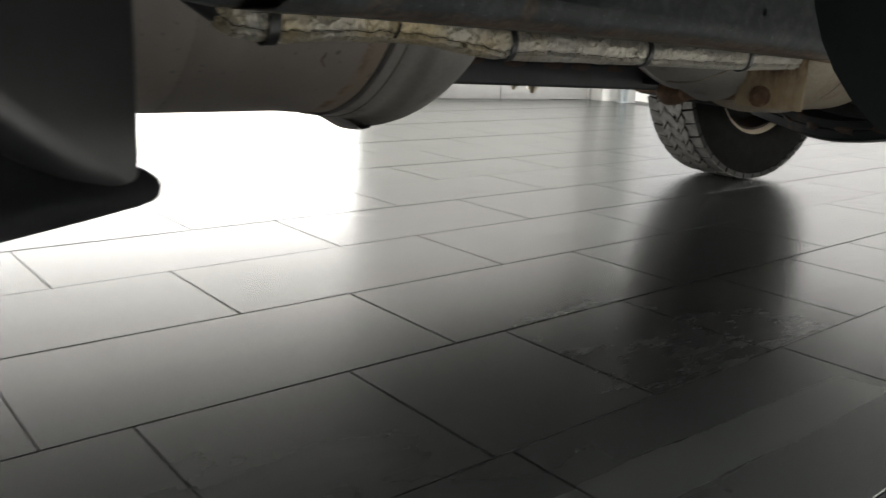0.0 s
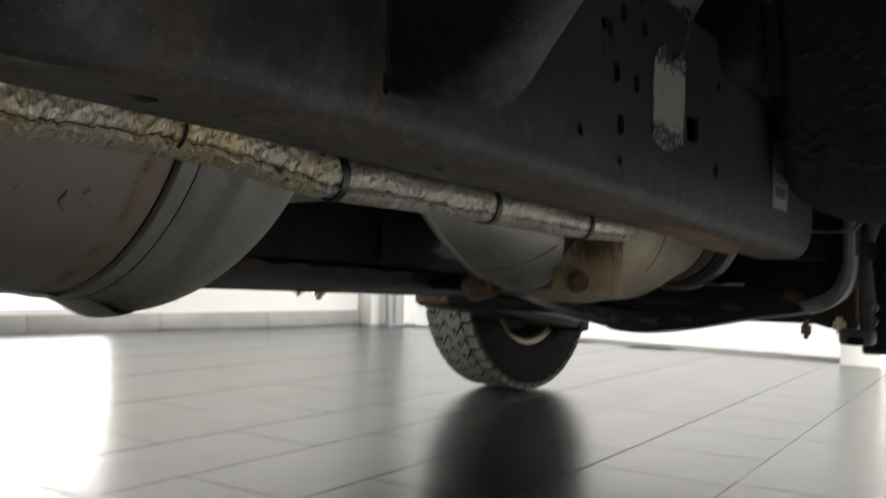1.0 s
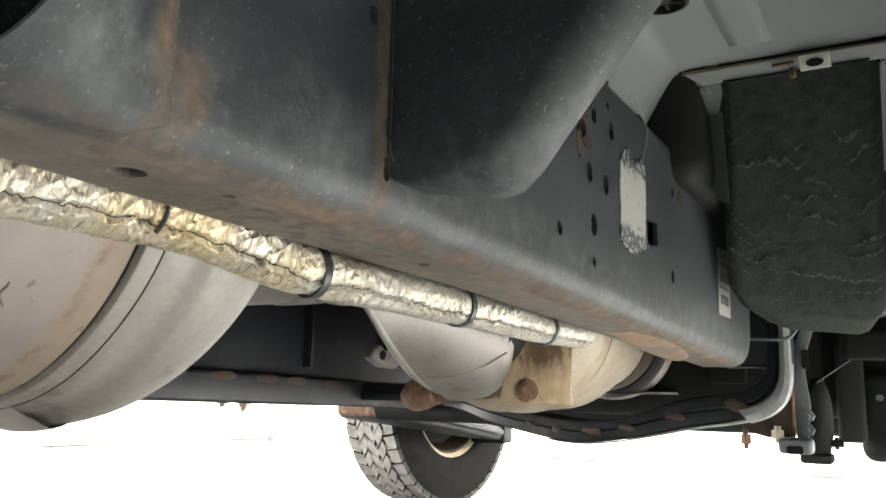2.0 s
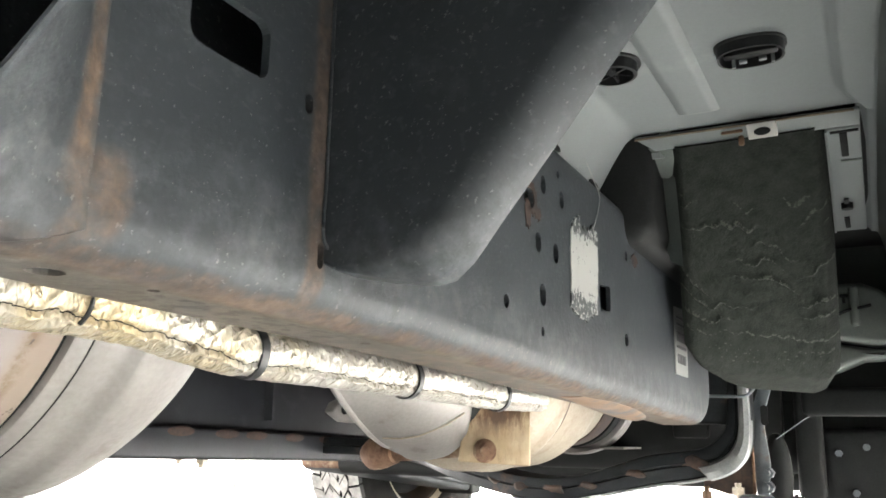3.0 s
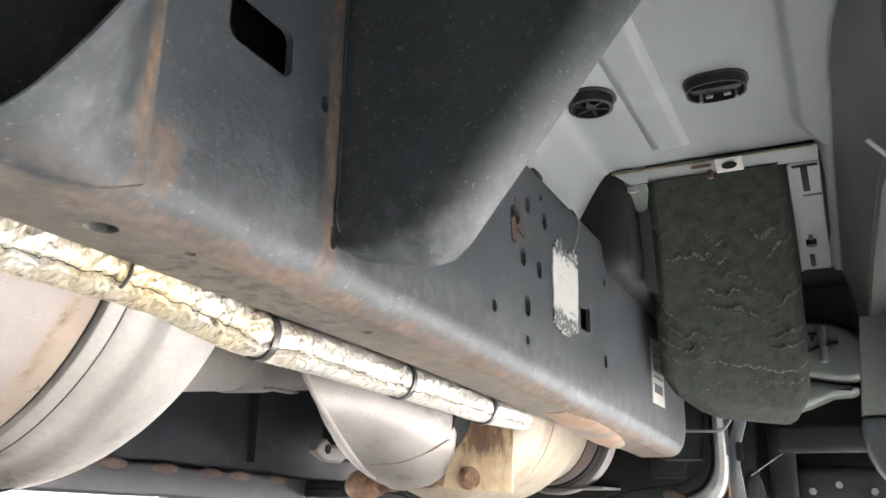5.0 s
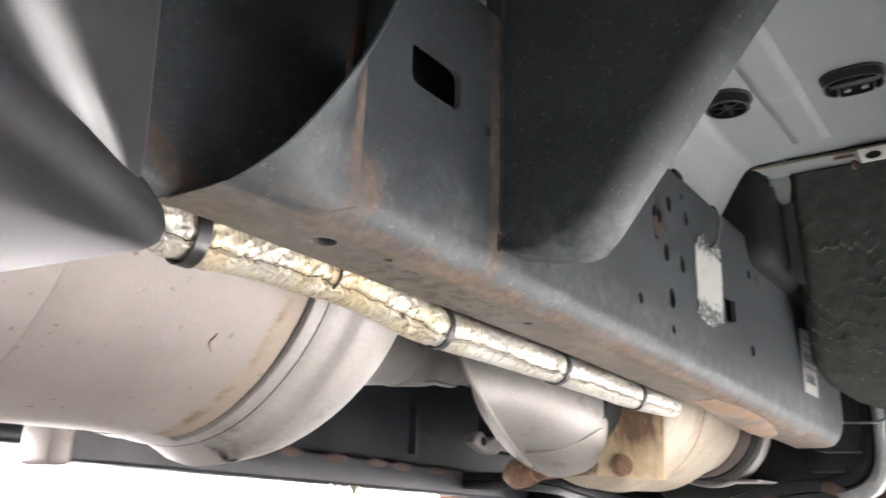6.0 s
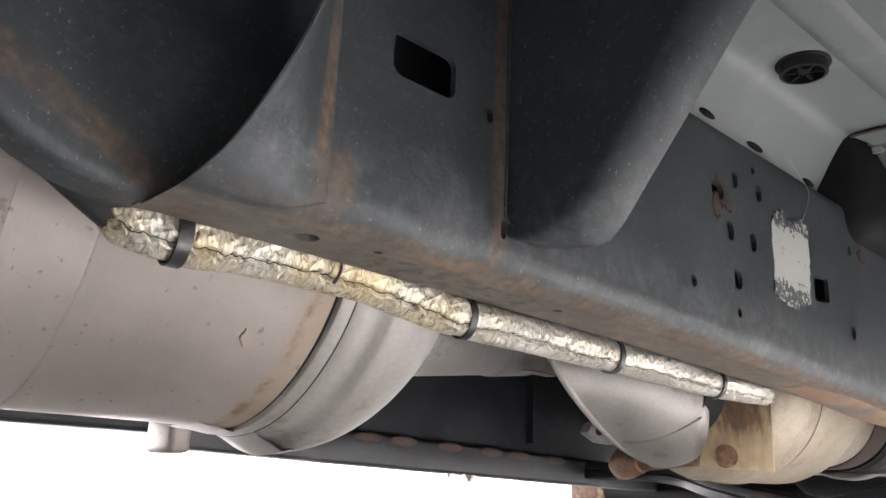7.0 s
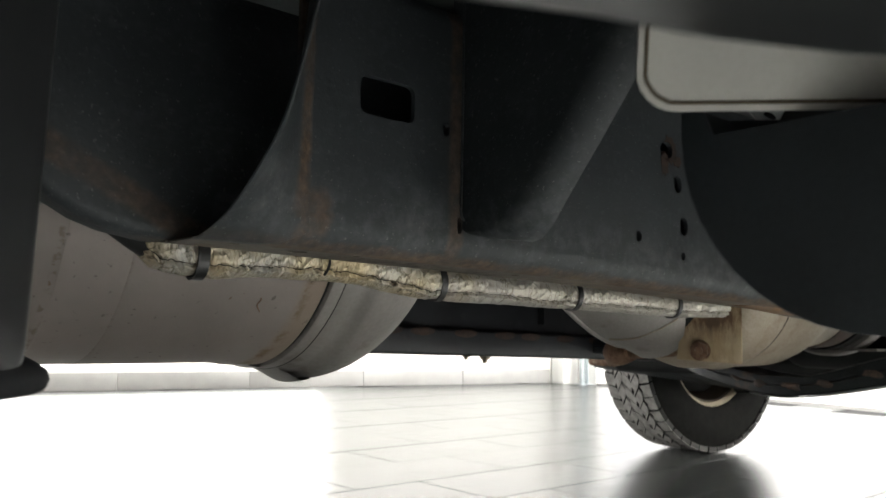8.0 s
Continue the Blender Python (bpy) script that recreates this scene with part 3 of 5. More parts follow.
def near_rail():
    xs = [0.208, 0.25, 0.35, 0.45, 0.55, 0.65, 0.75, 0.85, 0.95, 1.05, 1.12, 1.17, 1.2, 1.235, 1.25, 1.262, 1.272, 1.279, 1.284]
    bm = bmesh.new()
    outer, inner = [], []
    for x in xs:
        d, up = droop(x), nose(x)
        o = boxed(0.0, 0.057, 0.462 + d + up, 0.640, 0.018, 0.005)
        i = boxed(0.004, 0.053, 0.466 + d + up, 0.636, 0.014, 0.002)
        outer.append([bm.verts.new((x, y, z)) for y, z in o])
        inner.append([bm.verts.new((x, y, z)) for y, z in i])
    n = len(outer[0])
    for k in range(n):
        j = (k + 1) % n
        for a, b in zip(outer, outer[1:]):
            bm.faces.new((a[k], a[j], b[j], b[k]))
        for a, b in zip(inner, inner[1:-1]):
            bm.faces.new((a[j], a[k], b[k], b[j]))
        bm.faces.new((outer[0][j], outer[0][k], inner[0][k], inner[0][j]))
    bm.faces.new(outer[-1])
    bm.faces.new(inner[-2])
    for v in inner[-1]:
        bm.verts.remove(v)
    rail = part("frame_rail", bm, PAINT, truck, "blue-black boxed rail with rusty lower edge")
    cuts = []

    def slot(x, z, w, h, r=None, lean=0.0):
        r = min(w, h) * 0.5 if r is None else r
        out = rounded(-w / 2, w / 2, -h / 2, h / 2, min(r, min(w, h) * 0.499), 4)
        cuts.append(prism([(x + p, z + q + lean * p) for p, q in out], -0.01, 0.02, "y"))

    slot(0.3262, 0.5623, 0.0425, 0.0245, 0.006)
    slot(0.3742, 0.5515, 0.0055, 0.0085)
    slot(0.3872, 0.489, 0.004, 0.011)
    for x, z, w, h in ((0.652, 0.595, 0.010, 0.014), (0.692, 0.594, 0.010, 0.014), (0.684, 0.612, 0.006, 0.006), (0.624, 0.578, 0.018, 0.014), (0.641, 0.550, 0.011, 0.015),
                       (0.677, 0.549, 0.011, 0.015), (0.584, 0.500, 0.008, 0.009), (0.649, 0.514, 0.012, 0.016), (0.648, 0.488, 0.006, 0.007), (0.867, 0.506, 0.010, 0.012), (0.875, 0.587, 0.008, 0.010)):
        slot(x, z, w, h)
    slot(0.802, 0.535, 0.031, 0.022, 0.003, 0.1)
    for x, y, w in ((0.283, 0.030, 0.0125), (0.320, 0.022, 0.005), (0.47, 0.03, 0.006)):
        c = bmesh.new()
        bmesh.ops.create_cone(c, cap_ends=True, segments=16, radius1=w / 2, radius2=w / 2, depth=0.04, matrix=Matrix.Translation((x, y, 0.455)))
        cuts.append(c)
    for x in (0.615, 0.706, 0.833):
        cuts.append(block(x - 0.016, x + 0.016, 0.012, 0.024, 0.60, 0.66, 0.005, 3))
    hollow = [(0.12, 0.42), (0.2085, 0.42), (0.2098, 0.4672), (0.216, 0.4685), (0.232, 0.4705), (0.250, 0.4740), (0.260, 0.4800), (0.263, 0.4920), (0.263, 0.68), (0.12, 0.68)]
    cuts.append(prism(hollow, -0.02, 0.047, "y"))
    cut(rail, merged(*cuts))
    return rail


rail = near_rail()

# the gusset sweeps outwards from its weld on the rail to a free curved lip
def gusset():
    lip = curve_points([(0.2080, 0.030, 0.4648), (0.2082, 0.016, 0.4652), (0.2086, 0.005, 0.4662), (0.2110, -0.008, 0.4715), (0.2145, -0.021, 0.4800), (0.2195, -0.040, 0.5000), (0.2245, -0.055, 0.5250), (0.2280, -0.070, 0.5660), (0.2330, -0.082, 0.6150), (0.2370, -0.088, 0.6600), (0.2390, -0.090, 0.7000)], 6)
    rings = []
    for k, p in enumerate(lip):
        s = min(1.0, max(0.0, (k - 6) / 14))
        weld = Vector((0.236 + 0.036 * s, min(p.y + 0.004, 0.0125) if k < 6 else -0.0005 + 0.013 * (1 - s) ** 2, max(p.z, 0.4640 + 0.0050 * s)))
        bend = Vector((p.x + 0.48 * (weld.x - p.x), weld.y + 0.18 * (p.y - weld.y), p.z))
        face = [p * (1 - t) ** 2 + bend * 2 * t * (1 - t) + weld * t * t for t in (0.0, 0.06, 0.14, 0.26, 0.40, 0.55, 0.70, 0.85, 1.0)]
        back = [q + Vector((0.0010 + 0.0012 * s, 0.0022, 0)) for q in face]
        rings.append([face[0] + Vector((-0.0006, 0.0010, 0))] + face + [weld + Vector((0.001, 0.003, 0))] + list(reversed(back[:-1])))
    return part("gusset", skin(rings), PAINT, rail, "flared gusset with a rusty weld")


gusset()

# behind the lip the rail draws inwards
path = [(0.300, 0.048, 0.470), (0.24, 0.046, 0.4685), (0.20, 0.041, 0.4672), (0.175, 0.037, 0.4705), (0.158, 0.034, 0.4755), (0.145, 0.033, 0.4825), (0.125, 0.032, 0.497), (0.09, 0.032, 0.512), (0.0, 0.034, 0.522), (-0.2, 0.036, 0.525), (-0.7, 0.036, 0.525)]
part("rear_rail", skin([[(x, y + py, z + pz) for py, pz in rounded(0, 0.030, 0, 0.150, 0.008)] for x, y, z in path]), PAINT, truck, "blue-black rear length of the rail")


def cab_outrigger(x0, x1):
    outline = [(0.012, 0.4885), (-0.001, 0.4875), (-0.006, 0.484), (-0.014, 0.4805), (-0.030, 0.4775), (-0.050, 0.4750), (-0.058, 0.4765), (-0.066, 0.4835), (-0.080, 0.5015), (-0.103, 0.5300), (-0.128, 0.5620), (-0.154, 0.594), (-0.235, 0.694), (-0.235, 0.702), (0.012, 0.702)]
    grow = (x1 - 0.1157) / (0.400 - 0.1157)
    chain = [Vector((-0.2196 + (y + 0.2196) * grow, 0.4191 + (z - 0.4191) * grow)) if y < -0.003 else Vector((y, z)) for y, z in outline[:13]]
    inward = []
    for i, p in enumerate(chain):
        way = (chain[min(i + 1, 12)] - chain[max(i - 1, 0)]).normalized()
        inward.append(Vector((-way.y, way.x)) if Vector((-way.y, way.x)).y > 0 else Vector((way.y, -way.x)))
    rings = []
    for k in range(14):
        a = radians(90 * k / 13)
        ring = []
        for p, n in zip(chain, inward):
            r = 0.003 + (x1 - x0 - 0.004) * min(1.0, max(0.0, (-0.012 - p.x) / 0.045))
            q = p + n * (0.8 * r * (1 - math.sin(a)))
            ring.append((x0 + r * (1 - math.cos(a)), q.x, q.y))
        rings.append(ring)
    rings.append([(x1, p.x, p.y) for p in chain])
    bm = skin(rings, closed=False)
    bm.verts.ensure_lookup_table()
    first, last = [bm.verts[i] for i in range(13)], [bm.verts[14 * 13 + i] for i in range(13)]
    for loop, x in ((first, x0), (last, x1)):
        bm.faces.new(loop + [bm.verts.new((x, loop[-1].co.y, 0.735)), bm.verts.new((x, 0.012, 0.735))])
    ob = part("outrigger", bm, BARE, truck, "dark tapering cab mount bracket")
    seam = [(x0 - 0.002, -0.001, z) for z in (0.70, 0.60, 0.55, 0.52, 0.497)] + [(x0 + 0.004, -0.003, 0.490), (x0 + 0.014, -0.008, 0.484)]
    part("weld_bead", tube(curve_points(seam, 6), 0.0008, 8), BARE, ob, "thin weld bead")


cab_outrigger(0.3895, 0.412)

def rail_foot():
    """A shallow pressed plate closing the rail's underside towards its front end."""
    rings = []
    for x, y0, y1, deep in ((0.80, 0.020, 0.044, 0.001), (0.86, 0.014, 0.050, 0.003), (0.92, 0.014, 0.056, 0.005), (0.98, 0.018, 0.060, 0.006), (1.03, 0.026, 0.062, 0.006), (1.07, 0.034, 0.060, 0.005), (1.09, 0.042, 0.056, 0.002)):
        z = 0.4622 + droop(x)
        ring = [(x, y0 + (y1 - y0) * k / 8, z - deep * (math.sin(math.pi * k / 8) ** 0.6 if 0 < k < 8 else 0.0)) for k in range(9)]
        rings.append(ring + [(x, y1, z + 0.004), (x, y0, z + 0.004)])
    return part("foot_plate", skin(rings), FOOT, rail, "rust-stained plate under the rail's front end")


rail_foot()
for x, z, w, h in ((0.628, 0.579, 0.010, 0.011), (0.621, 0.566, 0.005, 0.010), (0.640, 0.570, 0.006, 0.005), (0.905, 0.588, 0.010, 0.006)):
    ring = [(x + w * math.cos(math.tau * k / 28) * (1 + 0.5 * noise.noise(Vector((x * 90, k * 0.7, 0)))), z + h * math.sin(math.tau * k / 28) * (1 + 0.5 * noise.noise(Vector((z * 90, k * 0.7, 3))))) for k in range(28)]
    ob = part("rust_patch", prism(ring, -0.0006, 0.0015, "y"), SMEAR, rail, "rust round a hole")
    if x < 0.63 and z > 0.57:
        cut(ob, prism([(0.624 + p, 0.578 + q) for p, q in rounded(-0.009, 0.009, -0.007, 0.007, 0.0069, 5)], -0.01, 0.02, "y"))

# stickers on the rail
def torn_sticker():
    corners = [(0.710, 0.574), (0.7165, 0.584), (0.731, 0.5905), (0.739, 0.582), (0.752, 0.5845), (0.766, 0.591), (0.7795, 0.588), (0.780, 0.560), (0.777, 0.540), (0.774, 0.517), (0.758, 0.513), (0.745, 0.507), (0.724, 0.509), (0.7075, 0.513), (0.709, 0.548)]
    out = []
    for k, (x, z) in enumerate(corners):
        nx, nz = corners[(k + 1) % len(corners)]
        for i in range(5):
            p = Vector((x + (nx - x) * i / 5, 0, z + (nz - z) * i / 5))
            out.append((p.x + 0.0035 * noise.noise(p * 260), p.z + 0.0035 * noise.noise(p * 260 + Vector((9, 4, 2)))))
    part("sticker", prism(out, -0.0010, 0.001, "y"), STICKER, rail, "scraped white sticker with torn edges")


torn_sticker()
part("thread", tube(curve_points([(0.753, -0.0012, 0.643), (0.775, -0.0012, 0.632), (0.789, -0.0012, 0.623), (0.783, -0.0012, 0.608), (0.767, -0.0012, 0.587)], 6), 0.0004, 6), PAPER, rail, "thin pale thread stuck to the rail")
tag = part("label", hexa([(1.072, -0.0012, 0.490), (1.139, -0.0012, 0.490), (1.139, 0.001, 0.490), (1.072, 0.001, 0.490), (1.078, -0.0012, 0.568), (1.147, -0.0012, 0.572), (1.147, 0.001, 0.572), (1.078, 0.001, 0.568)]), PAPER, rail, "white printed part label")
for x0, x1, z0, z1 in ((1.084, 1.089, 0.503, 0.514), (1.094, 1.098, 0.503, 0.514), (1.103, 1.108, 0.503, 0.514), (1.113, 1.116, 0.503, 0.514), (1.121, 1.127, 0.503, 0.514), (1.082, 1.132, 0.521, 0.524), (1.083, 1.134, 0.529, 0.540), (1.085, 1.130, 0.548, 0.550), (1.086, 1.137, 0.556, 0.558)):
    part("printed_bar", block(x0, x1, -0.0022, -0.0012, z0, z1), INK, tag)


# ---- the foil-wrapped hose with its cable ties ----
def foil_hose():
    line = curve_points([(0.204, 0.0740, 0.4690), (0.216, 0.0695, 0.4645), (0.238, 0.0662, 0.4613), (0.271, 0.0675, 0.4638), (0.306, 0.0680, 0.4645), (0.347, 0.0680, 0.4638), (0.383, 0.0680, 0.4593), (0.425, 0.0678, 0.4550), (0.51, 0.0686, 0.4535), (0.581, 0.0696, 0.4528), (0.67, 0.0728, 0.4514), (0.742, 0.0758, 0.4502), (0.838, 0.0772, 0.4522)], 64)
    rings, steps = [], 112
    for i, p in enumerate(line):
        s = i / (len(line) - 1)
        ring = []
        waist = 1.0 - 0.10 * sum(math.exp(-((p.x - q) / 0.006) ** 2) for q in (0.2355, 0.426, 0.582, 0.742))
        swell = waist * (1.20 - 0.09 * min(1.0, max(0.0, (p.x - 0.40) / 0.08)))
        if s < 0.05:
            swell *= 0.72 + 5.6 * s
        for k in range(steps):
            a = math.tau * k / steps
            q = Vector((p.x * 190 + 1.4 * math.cos(a), math.cos(a) * 2.2, math.sin(a) * 2.2))
            wander = 3.72 + 0.26 * noise.noise(Vector((p.x * 23, 3.1, 0))) + 0.12 * noise.noise(Vector((p.x * 105, 1.7, 0))) + 0.13 * noise.noise(Vector((p.x * 310, 2.6, 0)))
            fold_a = noise.noise(Vector((p.x * 115 + 2.4 * a, 0.9 * math.cos(a), 0.9 * math.sin(a) + p.x * 9)))
            fold_b = noise.noise(Vector((p.x * 190 - 1.5 * a, 1.3 * math.sin(a), 4.0 + p.x * 14)))
            fold_c = noise.noise(Vector((p.x * 40 + 0.5 * a, 1.1 * math.cos(a), 8.0)))
            crinkle = 0.0009 - 0.0030 * min(0.22, abs(fold_a)) - 0.0024 * min(0.26, abs(fold_b)) + 0.0008 * fold_c + 0.0003 * noise.noise(q)
            crinkle *= 1.0 if a < wander else 0.45
            seam = 0.0012 * math.exp(-((a - wander - 0.15) / 0.10) ** 2) - 0.0020 * math.exp(-((a - wander) / 0.10) ** 2)
            r = 0.0114 * swell + crinkle + seam - 0.0008
            ring.append((p.x, p.y + r * math.cos(a), p.z + r * math.sin(a)))
        rings.append(ring)
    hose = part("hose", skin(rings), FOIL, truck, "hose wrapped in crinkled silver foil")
    # a thin black tube draws the shade along the foil's overlap
    fold = []
    for i, p in enumerate(line):
        if 0.207 < p.x < 0.80:
            a = 3.72 + 0.26 * noise.noise(Vector((p.x * 23, 3.1, 0))) + 0.12 * noise.noise(Vector((p.x * 105, 1.7, 0))) + 0.13 * noise.noise(Vector((p.x * 310, 2.6, 0)))
            k = round(a / math.tau * steps) % steps
            fold.append(rings[i][k])
    part("fold_line", tube(fold, 0.00035, 5), UNDER, hose, "black line for the shade in the foil's fold")
    for x, lean in ((0.2355, 0.10), (0.426, 0.22), (0.582, 0.16), (0.742, 0.12)):
        p = min(line, key=lambda q: abs(q.x - x))
        rings = []
        for k in range(29):
            a = math.tau * k / 28
            c, s = math.cos(a), math.sin(a)
            w = 0.0036 if x < 0.3 else 0.0027
            r0, r1 = (0.0130, 0.0143) if x < 0.3 else (0.0121, 0.0133)
            ox = lean * 0.012 * c
            rings.append([(p.x + ox - w, p.y + r0 * c, p.z + r0 * s), (p.x + ox + w, p.y + r0 * c, p.z + r0 * s), (p.x + ox + w, p.y + r1 * c, p.z + r1 * s), (p.x + ox - w, p.y + r1 * c, p.z + r1 * s)])
        part("cable_tie", skin(rings, caps=False), BLACK, hose, "black plastic cable tie")
    p = min(line, key=lambda q: abs(q.x - 0.316))
    ring = [(p.x - 0.006 * math.cos(radians(d)), p.y + 0.0140 * math.cos(radians(d)), p.z + 0.0140 * math.sin(radians(d))) for d in range(140, 226, 6)]
    part("wire", tube(ring, 0.0009, 6), BLACK, hose, "thin black wire")
    return hose


foil_hose()
part("rubber_hose", tube(curve_points([(0.217, 0.071, 0.4640), (0.200, 0.075, 0.4715), (0.180, 0.080, 0.4820), (0.155, 0.082, 0.4960), (0.12, 0.084, 0.515), (0.03, 0.088, 0.58)], 8), [max(0.0045, 0.0112 - 0.00042 * k) for k in range(41)], 16), BLACK, truck, "black rubber hose")
part("clamp_ear", hexa([(0.150, 0.080, 0.487), (0.170, 0.080, 0.4845), (0.172, 0.094, 0.4855), (0.150, 0.094, 0.487), (0.150, 0.080, 0.502), (0.160, 0.080, 0.4985), (0.162, 0.094, 0.4985), (0.150, 0.094, 0.502)], 0.003, 3), SHIELD, truck, "pale clamp ear over the canister")


# ---- the exhaust ----
def exhaust():
    ex = part("exhaust", turned([(-0.55, 0.02), (-0.55, 0.147), (-0.20, 0.1495), (0.02, 0.150), (0.1790, 0.1502), (0.1805, 0.1508), (0.1825, 0.1502), (0.2230, 0.1502), (0.2242, 0.1498), (0.2254, 0.1503), (0.335, 0.1503), (0.352, 0.1510), (0.366, 0.1520), (0.3765, 0.1525), (0.377, 0.135)], 0.268, 0.540, 96), STEEL, truck, "large dull steel exhaust canister")
    dome = [(0.42 + 0.12 * math.sin(radians(a)), 0.166 * math.cos(radians(a))) for a in range(4, 84, 4)] + [(0.540, 0.012)]
    part("end_bell", turned([(0.3790, 0.130), (0.3790, 0.1530), (0.3800, 0.1550), (0.3815, 0.1558), (0.3895, 0.1566), (0.3902, 0.1560), (0.3912, 0.1568), (0.400, 0.1588), (0.406, 0.1584), (0.411, 0.1606), (0.415, 0.1642), (0.419, 0.1658)] + dome, 0.268, 0.540, 96, wobble=0.012), SHIELD, ex, "domed pale steel end bell")
    part("crimp_line", turned([(0.3894, 0.150), (0.3894, 0.1569), (0.3902, 0.1569), (0.3902, 0.150)], 0.268, 0.540, 96, wobble=0.012), UNDER, ex, "dark line of the rolled joint")
    # the crimped joint sticks out below
    crimp = [(0.348, 0.1522), (0.356, 0.1545), (0.366, 0.1558), (0.374, 0.1580), (0.3785, 0.1588), (0.3788, 0.1540)]
    part("crimped_seam", turned(crimp, 0.268, 0.540, 40, -98, 26, wobble=0.06), SHIELD, ex, "ragged crimped overlap of the shell")
    fin = [(0.384, 0.1560), (0.394, 0.1615), (0.404, 0.1660), (0.413, 0.1705), (0.420, 0.1690), (0.428, 0.1650)]
    part("crimped_seam", turned(fin, 0.268, 0.540, 30, -101, 24, wobble=0.06), SHIELD, ex, "crimped overlap of the shell")
    part("gap_ring", turned([(0.376, 0.120), (0.376, 0.1515), (0.3795, 0.1515), (0.3795, 0.120)], 0.268, 0.540, 72), UNDER, ex, "dark gap between the shells")
    part("scratch", tube(curve_points([(0.324, 0.1545, 0.447), (0.327, 0.1542, 0.4415), (0.3255, 0.1575, 0.437), (0.329, 0.1600, 0.432)], 4), 0.0005, 6), RUSTED, ex, "brown scratch")
    def along_pipe(x, grow=0.0):
        return Vector((x, 0.475, 0.4462 + 0.13 * x)), 0.060 + grow

    pipe = part("pipe", tube([along_pipe(x)[0] for x in (0.44, 0.70, 0.95, 1.20)], 0.060, 48), SHIELD, ex, "pale steel pipe behind the bell")
    part("clamp", tube([along_pipe(x)[0] for x in (0.872, 0.876, 0.945, 0.949)], [0.0605, 0.0622, 0.0622, 0.0605], 48), SHIELD, pipe, "flat clamp band with a tab")
    part("clamp_tab", block(0.905, 0.958, 0.424, 0.440, 0.5040, 0.5072, 0.001), SHIELD, pipe)
    # the second canister: a pressed shell with a rolled lip, a dark waist, and a tanned body
    def lip_at(a, grow=1.0):
        c, s = math.cos(a) * grow, math.sin(a) * grow
        return Vector((0.954 + 0.159 * max(-1.05, min(0.35, c)) - 0.078 * s, 0.349 + 0.067 * c, 0.472 + 0.067 * s))

    def end_at(a, r=0.0745, x=0.962):
        return Vector((x + 0.05 * max(0.0, -math.sin(a)) ** 2, 0.277 + r * math.cos(a), 0.466 + r * math.sin(a)))

    turn = [math.tau * k / 72 for k in range(72)]
    rings = [[lip_at(a, 0.80) for a in turn], [lip_at(a, 1.03) for a in turn]]
    for s in (0.12, 0.3, 0.5, 0.7, 0.88, 0.97):
        rings.append([lip_at(a).lerp(end_at(a), s) + 0.010 * math.sin(math.pi * s) * Vector((0, math.cos(a), math.sin(a))) for a in turn])
    rings += [[end_at(a, 0.072, 0.968) for a in turn], [end_at(a, 0.05, 0.970) for a in turn]]
    shell = part("pressed_shell", skin(rings), SHIELD, ex, "pale pressed steel shell")
    part("rolled_lip", tube([lip_at(math.tau * k / 72, 1.02) for k in range(24, 64)], 0.0036, 10), SHIELD, shell, "rolled lip")
    for grow, shift in ((0.97, 0.05), (0.93, 0.11)):
        fold = [lip_at(math.tau * k / 72, grow).lerp(end_at(math.tau * k / 72), shift) + Vector((-0.001, -0.001, -0.001)) for k in range(30, 58)]
        part("fold", tube(fold, 0.0011, 8), TANNED, shell, "brownish fold beside the lip")
    crease = [lip_at(radians(d)).lerp(end_at(radians(d)), s) + (0.0016 + 0.010 * math.sin(math.pi * s)) * Vector((0, math.cos(radians(d)), math.sin(radians(d)))) for d, s in ((232, 0.11), (226, 0.29), (220, 0.47), (208, 0.74), (198, 0.92))]
    part("crease", tube(crease, 0.0010, 8), TANNED, shell, "creased weld")
    part("waist", turned([(0.955, 0.070), (1.0, 0.072), (1.04, 0.090)], 0.270, 0.482, 48), UNDER, ex, "dark waist")
    can = part("catalyst", turned([(1.030, 0.06), (1.032, 0.098), (1.038, 0.112), (1.050, 0.1205), (1.07, 0.1245), (1.112, 0.1238), (1.118, 0.1262), (1.128, 0.1268), (1.136, 0.1242), (1.139, 0.1228), (1.144, 0.1238), (1.25, 0.1230), (1.28, 0.117), (1.32, 0.103), (1.35, 0.096), (1.47, 0.093), (1.47, 0.05)], 0.266, 0.499, 80, wobble=0.008), TANNED, ex, "heat-tanned second canister")
    part("seam", turned([(1.1375, 0.115), (1.1375, 0.1240), (1.1405, 0.1238), (1.1405, 0.115)], 0.266, 0.499, 80, wobble=0.008), SMEAR, can, "brown seam behind the bead")
    part("band", turned([(1.398, 0.07), (1.398, 0.0962), (1.402, 0.0968), (1.462, 0.0950), (1.4675, 0.0938), (1.4675, 0.07)], 0.266, 0.499, 60), SMEAR, can, "rust-brown end of the canister")
    part("band", turned([(1.468, 0.07), (1.468, 0.0955), (1.500, 0.0955), (1.500, 0.07)], 0.266, 0.497, 60), UNDER, can, "dark clamp band")
    part("band", turned([(1.500, 0.07), (1.500, 0.104), (1.504, 0.107), (1.530, 0.107), (1.535, 0.104), (1.535, 0.07)], 0.266, 0.497, 60), SHIELD, can, "pale clamp band")
    part("outlet", tube([(1.47, 0.266, 0.499), (2.1, 0.266, 0.505)], 0.060, 32), TANNED, ex)
    return ex


ex = exhaust()


